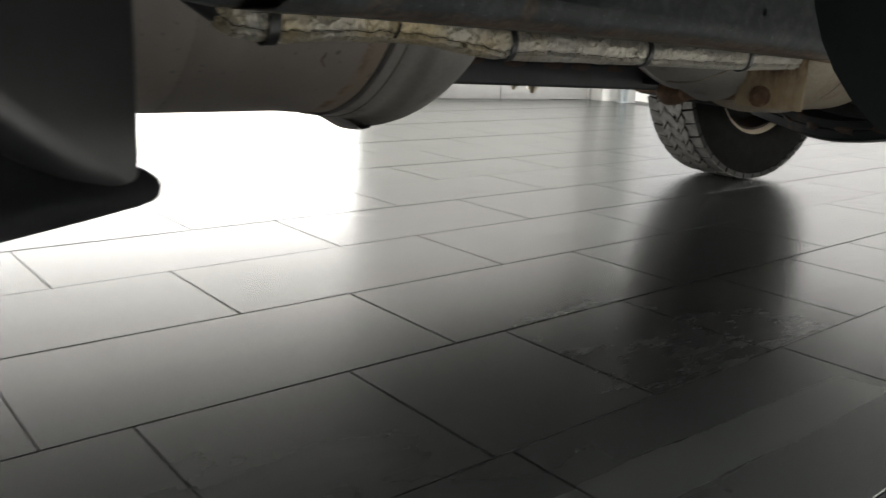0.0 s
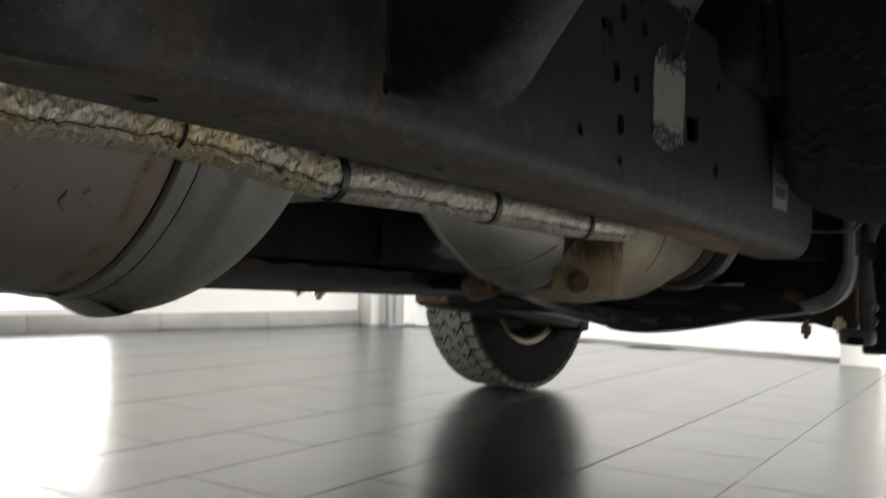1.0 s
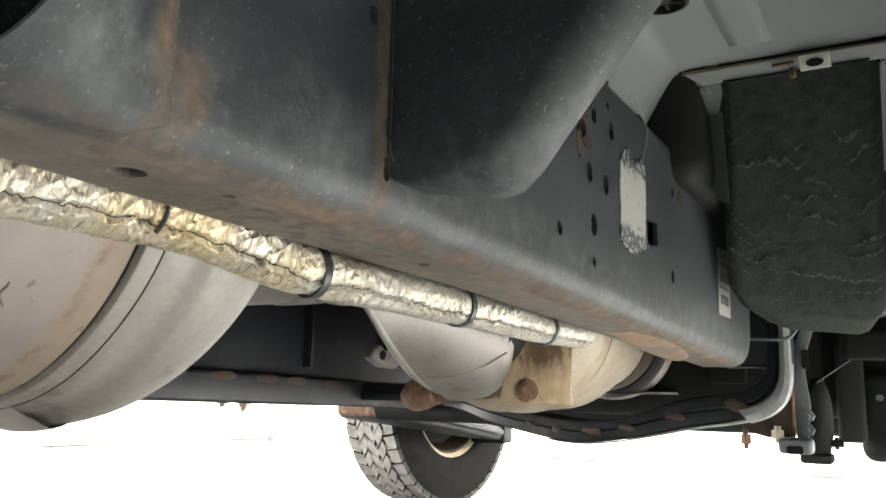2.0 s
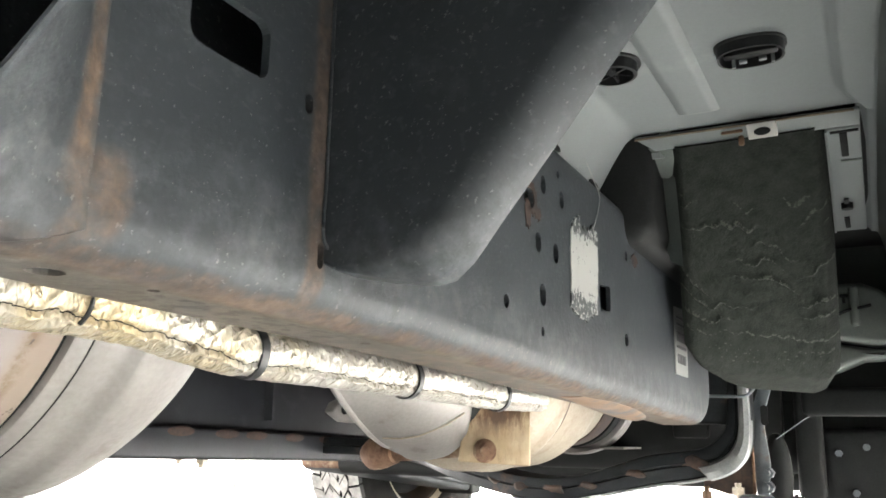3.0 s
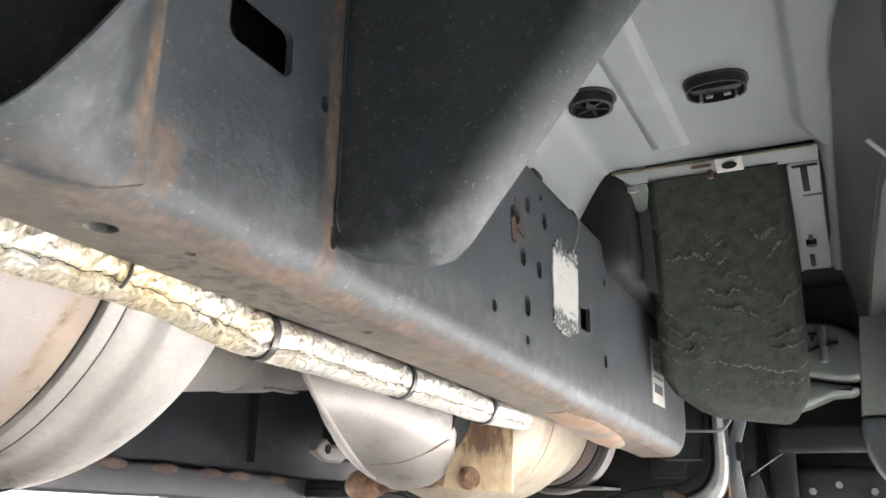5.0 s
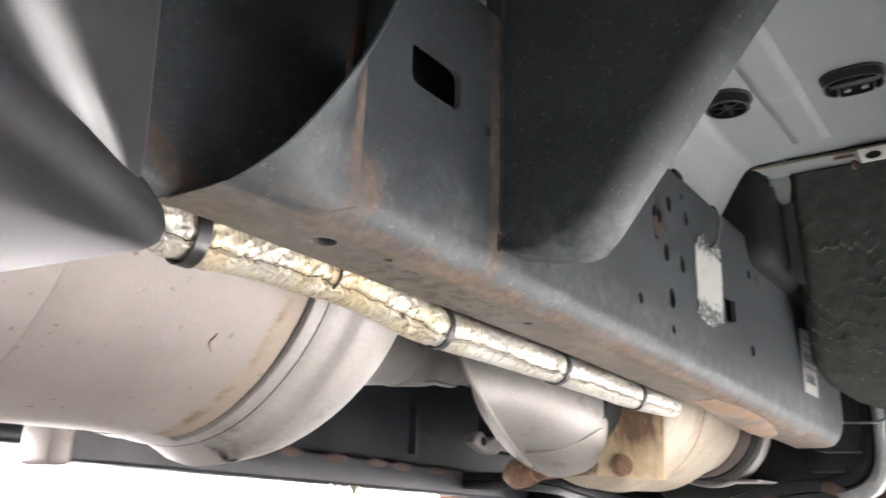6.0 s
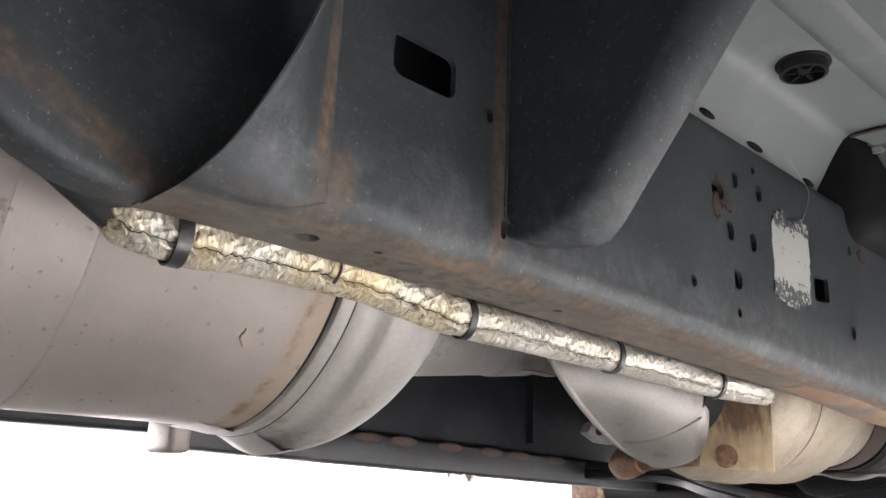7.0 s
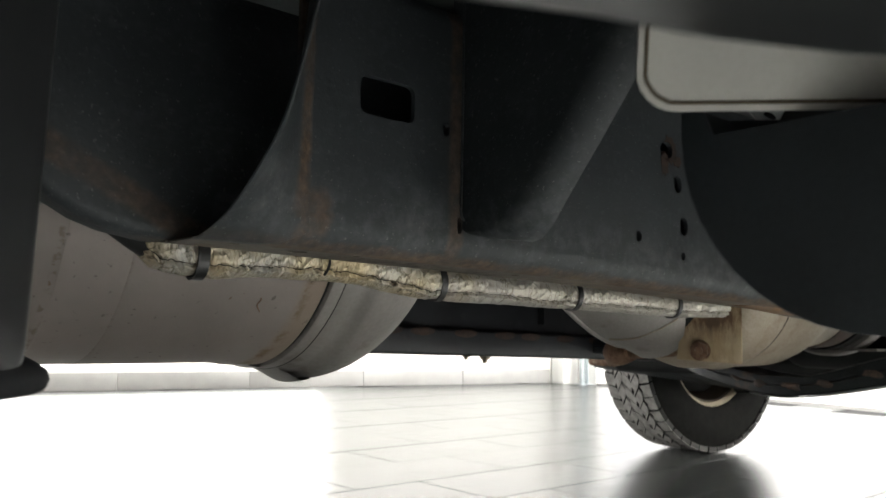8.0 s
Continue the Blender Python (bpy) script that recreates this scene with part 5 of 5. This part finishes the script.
# the flange that frames the felt, with its seam, slots and bolts
def felt_flange():
    frame_part = part("flange", hexa([(0.8705, -0.2095, 0.6980), (0.884, -0.2085, 0.6885), (0.884, -0.030, 0.6905), (0.8705, -0.014, 0.7000), (0.8705, -0.2095, 0.7010), (0.886, -0.2085, 0.6915), (0.886, -0.030, 0.6935), (0.8705, -0.014, 0.7030)], 0.0008, 2), PAN, pan, "painted flange along the top of the felt")
    part("seam", tube(curve_points([(0.8695, -0.2050, 0.6982), (0.8688, -0.16, 0.6986), (0.8695, -0.09, 0.6990), (0.8695, -0.014, 0.6996)], 6), 0.0013, 8), SEAM, frame_part, "stained open seam")
    side = part("side_flange", hexa([(0.884, -0.2088, 0.6868), (1.275, -0.2088, 0.6850), (1.275, -0.172, 0.6850), (0.884, -0.1805, 0.6868), (0.884, -0.2088, 0.6900), (1.275, -0.2088, 0.6882), (1.275, -0.172, 0.6882), (0.884, -0.1805, 0.6900)], 0.001, 2), PAN, pan, "painted flange beside the felt")
    part("lip", tube([(0.884, -0.1808, 0.6862), (1.08, -0.1770, 0.6850), (1.275, -0.1725, 0.6842)], 0.0012, 8), PAN, side, "turned lip")
    for x0, x1, y, w in ((0.890, 0.958, -0.1945, 0.0032), (1.200, 1.258, -0.1880, 0.0030)):
        part("slot", block(x0, x1, y - w, y + w, 0.6845, 0.6870, 0.0008), UNDER, side, "dark slot")
    part("joint", block(0.8865, 0.8905, -0.207, -0.184, 0.6855, 0.6870), UNDER, side)
    part("joint", block(0.972, 0.976, -0.2085, -0.190, 0.6850, 0.6866), SIDE, side)
    part("bolt", merged(hexnut((1.137, -0.190, 0.6820), (0, 0, -1), 0.012, 0.007, False), block(1.112, 1.162, -0.1925, -0.1875, 0.6830, 0.6850, 0.001)), BLACK, side, "dark clip screw")
    left = part("side_flange", hexa([(0.884, -0.046, 0.6895), (0.925, -0.046, 0.6700), (0.925, -0.026, 0.6760), (0.884, -0.018, 0.6955), (0.886, -0.046, 0.6925), (0.927, -0.046, 0.6730), (0.927, -0.026, 0.6790), (0.886, -0.018, 0.6985)], 0.001, 2), SIDE, pan, "painted flange beside the felt")
    part("bolt", hexnut((0.893, -0.030, 0.6890), (0.3, 0, -1), 0.012, 0.006, False), PAN, left)
    clip = part("clip", hexa([(0.8680, -0.1430, 0.6832), (0.8710, -0.1430, 0.6847), (0.8710, -0.1180, 0.6847), (0.8680, -0.1180, 0.6832), (0.8615, -0.1425, 0.6955), (0.8645, -0.1425, 0.6970), (0.8645, -0.1170, 0.6970), (0.8615, -0.1170, 0.6955)], 0.001), SILL, pan, "white sheet clip")
    part("clip_hole", turned([(0, 0.0005), (0, 0.0048), (0.0012, 0.0048), (0.0012, 0.0005)], 0, 0, 20), UNDER, clip)
    clip.children[-1].matrix_local = pose(0.8640, -0.1303, 0.6885, 0, 156, 0) @ Matrix.Diagonal((1, 1.5, 0.75, 1))
    part("stud", merged(block(0.872, 0.877, -0.1135, -0.1085, 0.681, 0.6905, 0.0015), block(0.8690, 0.8720, -0.113, -0.094, 0.6925, 0.6955, 0.001)), RUSTED, pan, "rusted stud beside the clip")


felt_flange()
# black puts the shade between rail and felt into this block's colour
part("toe_edge", block(0.8725, 1.45, -0.026, 0.12, 0.600, 0.74, 0.022, 6), UNDER, pan, "toe board edge, coloured black for its shade")
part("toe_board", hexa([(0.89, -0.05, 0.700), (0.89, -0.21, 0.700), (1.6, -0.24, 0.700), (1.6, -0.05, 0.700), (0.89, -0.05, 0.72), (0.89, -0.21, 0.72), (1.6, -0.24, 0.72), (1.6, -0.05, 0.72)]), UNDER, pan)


# the pressed inner wing behind the felt: an arched panel, a pale bracket with a slot, and a lobe under it
def inner_wing():
    arch = [(-0.120, 0.728), (-0.170, 0.728), (-0.196, 0.725), (-0.214, 0.717), (-0.228, 0.704), (-0.238, 0.682), (-0.246, 0.655), (-0.252, 0.620), (-0.254, 0.585), (-0.120, 0.585)]
    wing = part("inner_wing", prism(arch, 1.452, 1.56, "x", 0.012, 4), WING, pan, "grey arched inner wing")
    bracket = [(-0.120, 0.636), (-0.166, 0.638), (-0.196, 0.637), (-0.216, 0.628), (-0.238, 0.608), (-0.253, 0.590), (-0.246, 0.578), (-0.236, 0.570), (-0.230, 0.551), (-0.208, 0.549), (-0.161, 0.557), (-0.120, 0.560)]
    pale = part("wing_bracket", prism(bracket, 1.396, 1.445, "x", 0.009, 4), SIDE, pan, "pale pressed bracket of the inner wing")
    part("slot", merged(block(1.3935, 1.3975, -0.1775, -0.1665, 0.6165, 0.6215, 0.001), block(1.3935, 1.3975, -0.1735, -0.1695, 0.6085, 0.6165)), UNDER, pale, "dark slot")
    part("bulge", block(1.389, 1.40, -0.190, -0.178, 0.575, 0.632, 0.005, 3), SIDE, pale)
    part("ear", tube(curve_points([(1.394, -0.205, 0.604), (1.392, -0.192, 0.601), (1.392, -0.176, 0.598), (1.394, -0.160, 0.592)], 5), 0.0022, 8), UNDER, pale, "dark cable end")
    lobe = [(-0.120, 0.553), (-0.160, 0.553), (-0.200, 0.545), (-0.228, 0.541), (-0.221, 0.531), (-0.191, 0.530), (-0.158, 0.516), (-0.120, 0.505)]
    part("wing_lobe", prism(lobe, 1.405, 1.47, "x", 0.008, 4), WING, wing, "rounded lower lobe")


inner_wing()

# the pale end plate of the sill stands slantwise, with a brown seam inside its rounded edge
def sill_plate():
    place = pose(0.2634, -0.2306, 0.497, 24, 0, -47)
    outline = [(0.42, 0.22), (0.0, 0.22)] + [(0.014 - 0.014 * math.cos(radians(a)), 0.014 - 0.014 * math.sin(radians(a))) for a in range(0, 91, 15)] + [(0.42, 0.0)]
    bm = prism(outline, 0.0, 0.003, "y")
    bmesh.ops.transform(bm, matrix=place, verts=bm.verts)
    plate = part("sill", bm, SILL, truck, "pale painted sill end")
    line = [(0.0028, -0.0004, 0.20), (0.0026, -0.0004, 0.10), (0.0028, -0.0004, 0.022)] + [(0.0145 - 0.0118 * math.cos(radians(a)), -0.0004, 0.0150 - 0.0118 * math.sin(radians(a))) for a in (10, 30, 50, 70, 85)] + [(0.03, -0.0004, 0.0031), (0.08, -0.0004, 0.0031), (0.40, -0.0004, 0.0031)]
    bm = tube(curve_points(line, 6), 0.0007, 8)
    bmesh.ops.transform(bm, matrix=place, verts=bm.verts)
    part("sealant", bm, SEAM, plate, "brown seam line")


sill_plate()
part("outer_sill", block(-0.42, 2.6, -0.72, -0.66, 0.46, 0.80, 0.02, 3), UNDER, truck, "dark outer sill skin")
board = [(-0.2262, 0.503), (-0.2357, 0.503), (-0.2397, 0.4925), (-0.515, 0.4925), (-0.52, 0.4875), (-0.52, 0.455), (-0.50, 0.4215)] + [(-0.2262 - 0.072 * (1 - math.cos(radians(a))), 0.4945 - 0.075 * math.sin(radians(a))) for a in range(90, -1, -9)]
rings = [[(0.2955, y - 0.002, z) for y, z in board], [(0.2995, y, z) for y, z in board], [(0.318, y, z) for y, z in board]]
rings += [[(x, y - 0.05, 0.503 - (0.503 - z) * 0.5) for y, z in board] for x in (0.36, 1.0, 2.0)]
part("running_board", skin(rings), STEPBLUE, truck, "blue-black rounded running board")

edge = curve_points([(0.372, -0.2215, 0.4905), (0.380, -0.2300, 0.4815), (0.385, -0.2292, 0.4675), (0.385, -0.2313, 0.4521), (0.385, -0.2368, 0.4400), (0.385, -0.2456, 0.4301), (0.385, -0.262, 0.4215), (0.385, -0.30, 0.4150)], 8)
bead = part("step_flange", prism([(p.y, p.z) for p in edge[8:]] + [(-0.50, 0.415), (-0.50, 0.4815)], 0.386, 0.390, "x"), WING, truck, "green-grey end flange of the running board")
part("bead", tube(edge, 0.0008, 10), PAN, bead, "pale beaded edge")
part("bead", tube([p + Vector((0.004, -0.0075, 0.0005)) for p in edge[9:]], 0.0006, 8), SIDE, bead, "thin inner bead")
low_step = [(-0.2180, 0.466), (-0.2190, 0.448), (-0.2215, 0.430), (-0.2285, 0.413), (-0.2395, 0.397), (-0.262, 0.388), (-0.34, 0.384), (-0.34, 0.466)]
part("step_lobe", prism(low_step, 1.072, 1.16, "x", 0.004, 3), STEPBLUE, truck, "blue-grey rounded step support")
part("step_web", prism([(-0.2185, 0.468), (-0.34, 0.468), (-0.34, 0.575), (-0.2285, 0.575)], 1.076, 1.10, "x", 0.003), WING, truck, "green-grey web of the step support")

# the rocker cover overhead, drawn in at its front end
plan = [(-0.42, -0.264), (-0.1, -0.266), (0.05, -0.280), (0.114, -0.302), (0.136, -0.312), (0.16, -0.320), (0.187, -0.334), (0.22, -0.356), (0.24, -0.39), (0.24, -0.62), (-0.42, -0.62)]
part("rocker_cover", prism(plan, 0.4715, 0.66, "z", 0.008, 3), STEPGLOSS, truck, "dark rocker cover")

# the step bracket behind the camera's first view
def rounded_plan(corners, z, radii, inset=0.0):
    c = [Vector(p) for p in corners]
    mid = sum(c, Vector((0, 0))) / len(c)
    c = [p + (mid - p).normalized() * inset for p in c]
    ring = []
    for i, p in enumerate(c):
        a, b = (c[i - 1] - p).normalized(), (c[(i + 1) % len(c)] - p).normalized()
        p0, p2 = p + a * radii[i], p + b * radii[i]
        for k in range(9):
            s = k / 8
            q = p0 * (1 - s) ** 2 + p * 2 * s * (1 - s) + p2 * s * s
            ring.append((q.x, q.y, z))
    return ring


low = [(0.010, -0.05), (0.092, -0.116), (0.102, -0.106), (0.085, -0.01)]
high = [(-0.35, -0.10), (-0.25, -0.30), (0.122, -0.058), (0.0, 0.05)]
rings = []
for s, inset in ((0.0, 0.006), (0.02, 0.001), (0.05, 0.0), (0.12, 0.0), (0.25, 0.0), (0.5, 0.0), (0.75, 0.0), (1.0, 0.0)):
    plan_here = [Vector(p).lerp(Vector(q), s) for p, q in zip(low, high)]
    rings.append(rounded_plan(plan_here, 0.398 + 0.262 * s, (0.02, 0.017, 0.004, 0.01), inset))
brk = part("step_bracket", skin(rings), STEPGLOSS, truck, "glossy dark step bracket with rounded edges")
# the foot's dark underside is a separate piece with the shade in its colour
foot_plan = [(-0.10, -0.235), (0.086, -0.117), (0.112, -0.099), (0.098, 0.0)]
rings = []
middle = sum((Vector(p) for p in foot_plan), Vector((0, 0))) / 4
for dz, shrink, inset in ((-0.0045, 0.75, 0), (-0.0043, 0.45, 0), (-0.0038, 0.22, 0), (-0.0030, 0.09, 0), (-0.0020, 0.03, 0), (-0.0006, 0, 0), (0.002, 0, -0.001), (0.005, 0, 0), (0.008, 0, 0.004), (0.011, 0, 0.010), (0.017, 0, 0.018), (0.030, 0, 0.030)):
    plan_here = [Vector(p).lerp(middle, shrink) for p in foot_plan]
    ring = rounded_plan(plan_here, 0.398 + dz, [r * (1 - shrink) for r in (0.02, 0.014, 0.006, 0.02)], inset)
    rings.append(ring)
part("flange", skin(rings), STEPSHADED, brk, "lip round the foot of the bracket, in darker shaded coating")

# what closes the body overhead and on the far side
part("cab", block(-0.44, 3.5, -0.74, 1.76, 0.802, 1.60, 0.06, 4), SILL, truck, "pale painted cab body overhead")
# these two close the pan's side against light, in the darker shaded paint
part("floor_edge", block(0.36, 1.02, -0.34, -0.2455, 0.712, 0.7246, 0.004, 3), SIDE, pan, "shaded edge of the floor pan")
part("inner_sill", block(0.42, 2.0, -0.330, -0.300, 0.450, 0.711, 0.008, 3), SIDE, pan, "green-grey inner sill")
part("underbody", block(-0.42, 3.6, -0.66, -0.245, 0.725, 0.80, 0.01), UNDER, truck, "black coated underbody")
part("underbody", block(-0.42, 3.6, 0.10, 1.72, 0.70, 0.80, 0.02), UNDER, truck, "black coated underbody")
part("underbody", block(-0.42, 0.2, -0.27, 0.10, 0.69, 0.80, 0.02), UNDER, truck, "black coated underbody")
part("underbody", block(1.3, 3.6, -0.62, 0.10, 0.72, 0.80, 0.02), UNDER, truck, "black coated underbody")
part("far_sill", block(-1.3, 2.4, 1.50, 1.72, 0.46, 0.70, 0.02, 3), UNDER, truck, "dark sill on the far side")
part("far_step", block(-0.8, 1.9, 1.25, 1.40, 0.43, 0.462, 0.012, 3), STEPBLUE, truck, "dark step on the far side")
link_arm = part("lower_arm", hexa([(2.02, 1.10, 0.335), (2.10, 1.28, 0.32), (2.95, 1.26, 0.225), (2.95, 1.14, 0.225), (2.02, 1.10, 0.372), (2.10, 1.28, 0.36), (2.95, 1.26, 0.275), (2.95, 1.14, 0.275)], 0.012, 3), MEMBER, truck, "dark lower arm on the far side")
part("ridge", hexa([(2.06, 1.085, 0.350), (2.10, 1.095, 0.350), (2.90, 1.135, 0.248), (2.90, 1.12, 0.248), (2.06, 1.085, 0.366), (2.10, 1.095, 0.366), (2.90, 1.135, 0.266), (2.90, 1.12, 0.266)], 0.004), MEMBER, link_arm, "raised ridge")
part("bush", block(2.92, 3.0, 1.13, 1.27, 0.215, 0.285, 0.012, 3), UNDER, link_arm)
part("bracket", block(1.98, 2.10, 1.05, 1.2, 0.33, 0.40, 0.012, 3), RUSTED, link_arm)


housing = part("axle_housing", block(1.62, 2.25, -0.10, 0.42, 0.362, 0.72, 0.04, 3), UNDER, truck, "dark front axle housing")
part("subframe", block(1.87, 2.2, -0.36, -0.04, 0.375, 0.74, 0.03, 3), UNDER, housing, "dark front subframe")
part("rib", block(1.60, 1.625, -0.06, 0.0, 0.42, 0.70, 0.006), UNDER, housing)
part("rib", block(1.60, 1.625, 0.06, 0.12, 0.42, 0.70, 0.006), UNDER, housing)


# ---- the far front wheel ----
def wheel(x, y, radius=0.395, width=0.252, rim=0.226):
    w = new("wheel")
    w.parent = truck
    w.matrix_local = pose(x, y, radius, 0, 0, -6)
    tagged(w, "all-terrain wheel with a cream rim lip")

    def lathe(profile, steps=96):
        rings = [[(r * math.sin(math.tau * k / steps), s, -r * math.cos(math.tau * k / steps)) for k in range(steps)] for s, r in profile]
        return skin(rings, caps=False)

    h = width / 2
    part("tyre", lathe([(-h * 0.78, rim - 0.008), (-h * 0.90, rim + 0.006), (-h * 0.97, rim + 0.03), (-h * 1.02, rim + 0.075), (-h * 1.0, radius - 0.045), (-h * 0.93, radius - 0.022), (-h * 0.82, radius - 0.0135), (h * 0.82, radius - 0.0135), (h * 0.93, radius - 0.022), (h * 1.0, radius - 0.045), (h * 1.02, rim + 0.075), (h * 0.97, rim + 0.03), (h * 0.9, rim + 0.006), (h * 0.78, rim - 0.008)]), RUBBER, w, "black tyre sidewall")
    # tread blocks: two zigzag rows within, a row of shoulder lugs on either side
    blocks = bmesh.new()

    def slab(outline, top, base):
        low = [blocks.verts.new((base * math.sin(a), s, -base * math.cos(a))) for s, a in outline]
        high = [blocks.verts.new((top * math.sin(a), s, -top * math.cos(a))) for s, a in outline]
        blocks.faces.new(high)
        for i in range(len(outline)):
            j = (i + 1) % len(outline)
            blocks.faces.new((low[i], low[j], high[j], high[i]))

    count = 46
    pitch = math.tau / count
    for row, (s0, s1) in enumerate(((-0.97, -0.545), (-0.515, -0.19), (-0.16, 0.16), (0.19, 0.515), (0.545, 0.97))):
        zig0, zig1 = (0.0 if row == 0 else 0.045), (0.0 if row == 4 else 0.045)
        skew = (0.15, 0.75, -0.75, 0.75, -0.15)[row]
        for k in range(count):
            a = pitch * (k + 0.37 * row)
            gap = 0.07 + 0.06 * (k % 2)
            outline = [(h * (s0 + zig0), a + pitch * gap), (h * (s1 + zig1), a + pitch * (gap + skew)), (h * (s1 - zig1), a + pitch * (0.5 + skew)), (h * (s1 + zig1), a + pitch * (0.98 + skew)), (h * (s0 + zig0), a + pitch * 0.98), (h * (s0 - zig0), a + pitch * 0.5)]
            slab(outline, radius - (0.003 if row in (0, 4) else 0.0), radius - 0.022)
    part("tread", blocks, TREAD, w, "dusty grey zigzag tread")
    part("rim", lathe([(-h * 0.80, rim - 0.010), (-h * 0.86, rim + 0.002), (-h * 0.83, rim + 0.004), (-h * 0.74, rim - 0.004), (-h * 0.70, rim - 0.013)], 72), RIM, w, "cream painted rim lip")
    part("barrel", lathe([(-h * 0.70, rim - 0.012), (-h * 0.66, rim - 0.020), (-h * 0.4, rim - 0.024), (h * 0.2, rim - 0.05), (h * 0.7, rim - 0.03)], 72), BARREL, w, "dark brown inside of the rim")
    part("brake", lathe([(-h * 0.35, 0.02), (-h * 0.35, 0.15), (-h * 0.2, 0.175), (h * 0.3, 0.175), (h * 0.3, 0.02)], 48), UNDER, w, "dark brake drum")
    part("hub", lathe([(-h * 0.62, 0.002), (-h * 0.62, 0.045), (-h * 0.35, 0.06), (-h * 0.3, 0.07)], 32), RUSTED, w)
    for k in range(5):
        a = math.tau * k / 5 + 0.3
        part("stud", hexnut((0.085 * math.sin(a), -h * 0.40, 0.085 * math.cos(a)), (0, -1, 0), 0.022, 0.03), RUSTED, w)


wheel(2.812, 1.366, 0.391, 0.208, 0.224)


# ---- floor tiles ----
def tile_mesh(length, width, thick=0.012, edge=0.0009):
    bm = bmesh.new()
    l, w = length / 2, width / 2
    low = [bm.verts.new((x, y, -thick)) for x, y in ((-l, -w), (l, -w), (l, w), (-l, w))]
    mid = [bm.verts.new((x, y, -edge)) for x, y in ((-l, -w), (l, -w), (l, w), (-l, w))]
    top = [bm.verts.new((x, y, 0)) for x, y in ((-l + edge, -w + edge), (l - edge, -w + edge), (l - edge, w - edge), (-l + edge, w - edge))]
    for a, b in ((low, mid), (mid, top)):
        for i in range(4):
            bm.faces.new((a[i], a[(i + 1) % 4], b[(i + 1) % 4], b[i]))
    bm.faces.new(top)
    return mesh_of("tile", bm, TILE)


FLOOR = bpy.data.objects["floor"]
GRID = pose(0.185, 0.5186, 0, 0, 0, 1.17)
INTO_ROOM = ROOM.inverted()
shared = tile_mesh(0.5977, 0.2977)
rest = bmesh.new()
half = tile_mesh(0.2977, 0.2977)
for v in range(-26, 22):
    cut_row = v == -1  # one row of half tiles
    step, shift = (0.5, 0.17) if cut_row else (1.0, (0.643 * v) % 1.0)
    for u in range(-28 if cut_row else -14, 24 if cut_row else 12):
        along, l = ((u + 0.5) * step + shift) * 0.6, 0.6 * step / 2 - 0.00175
        p = GRID @ Vector((along, (v + 0.5) * 0.3, 0))
        q = INTO_ROOM @ p
        if not (-11.9 < q.x < 0.0 and -7.55 < q.y < 0.0):
            continue
        lift = 0.0004 * math.sin(u * 12.9 + v * 78.2)
        if 0.0 < p.x < 5.6 and 0.0 < p.y < 4.9 and (p.x - 0.5) * 1.9 > p.y - 2.4:
            t = new("tile", half if cut_row else shared)
            t.parent = FLOOR
            t.matrix_world = GRID @ pose(along, (v + 0.5) * 0.3, lift)
        else:
            c = [GRID @ Vector((along + a * l, (v + 0.5) * 0.3 + b * 0.14825, lift)) for a, b in ((-1, -1), (1, -1), (1, 1), (-1, 1))]
            rest.faces.new([rest.verts.new(i) for i in c])
part("tiles", rest, TILE, None, "anthracite porcelain floor tiles in running bond", "stuff")
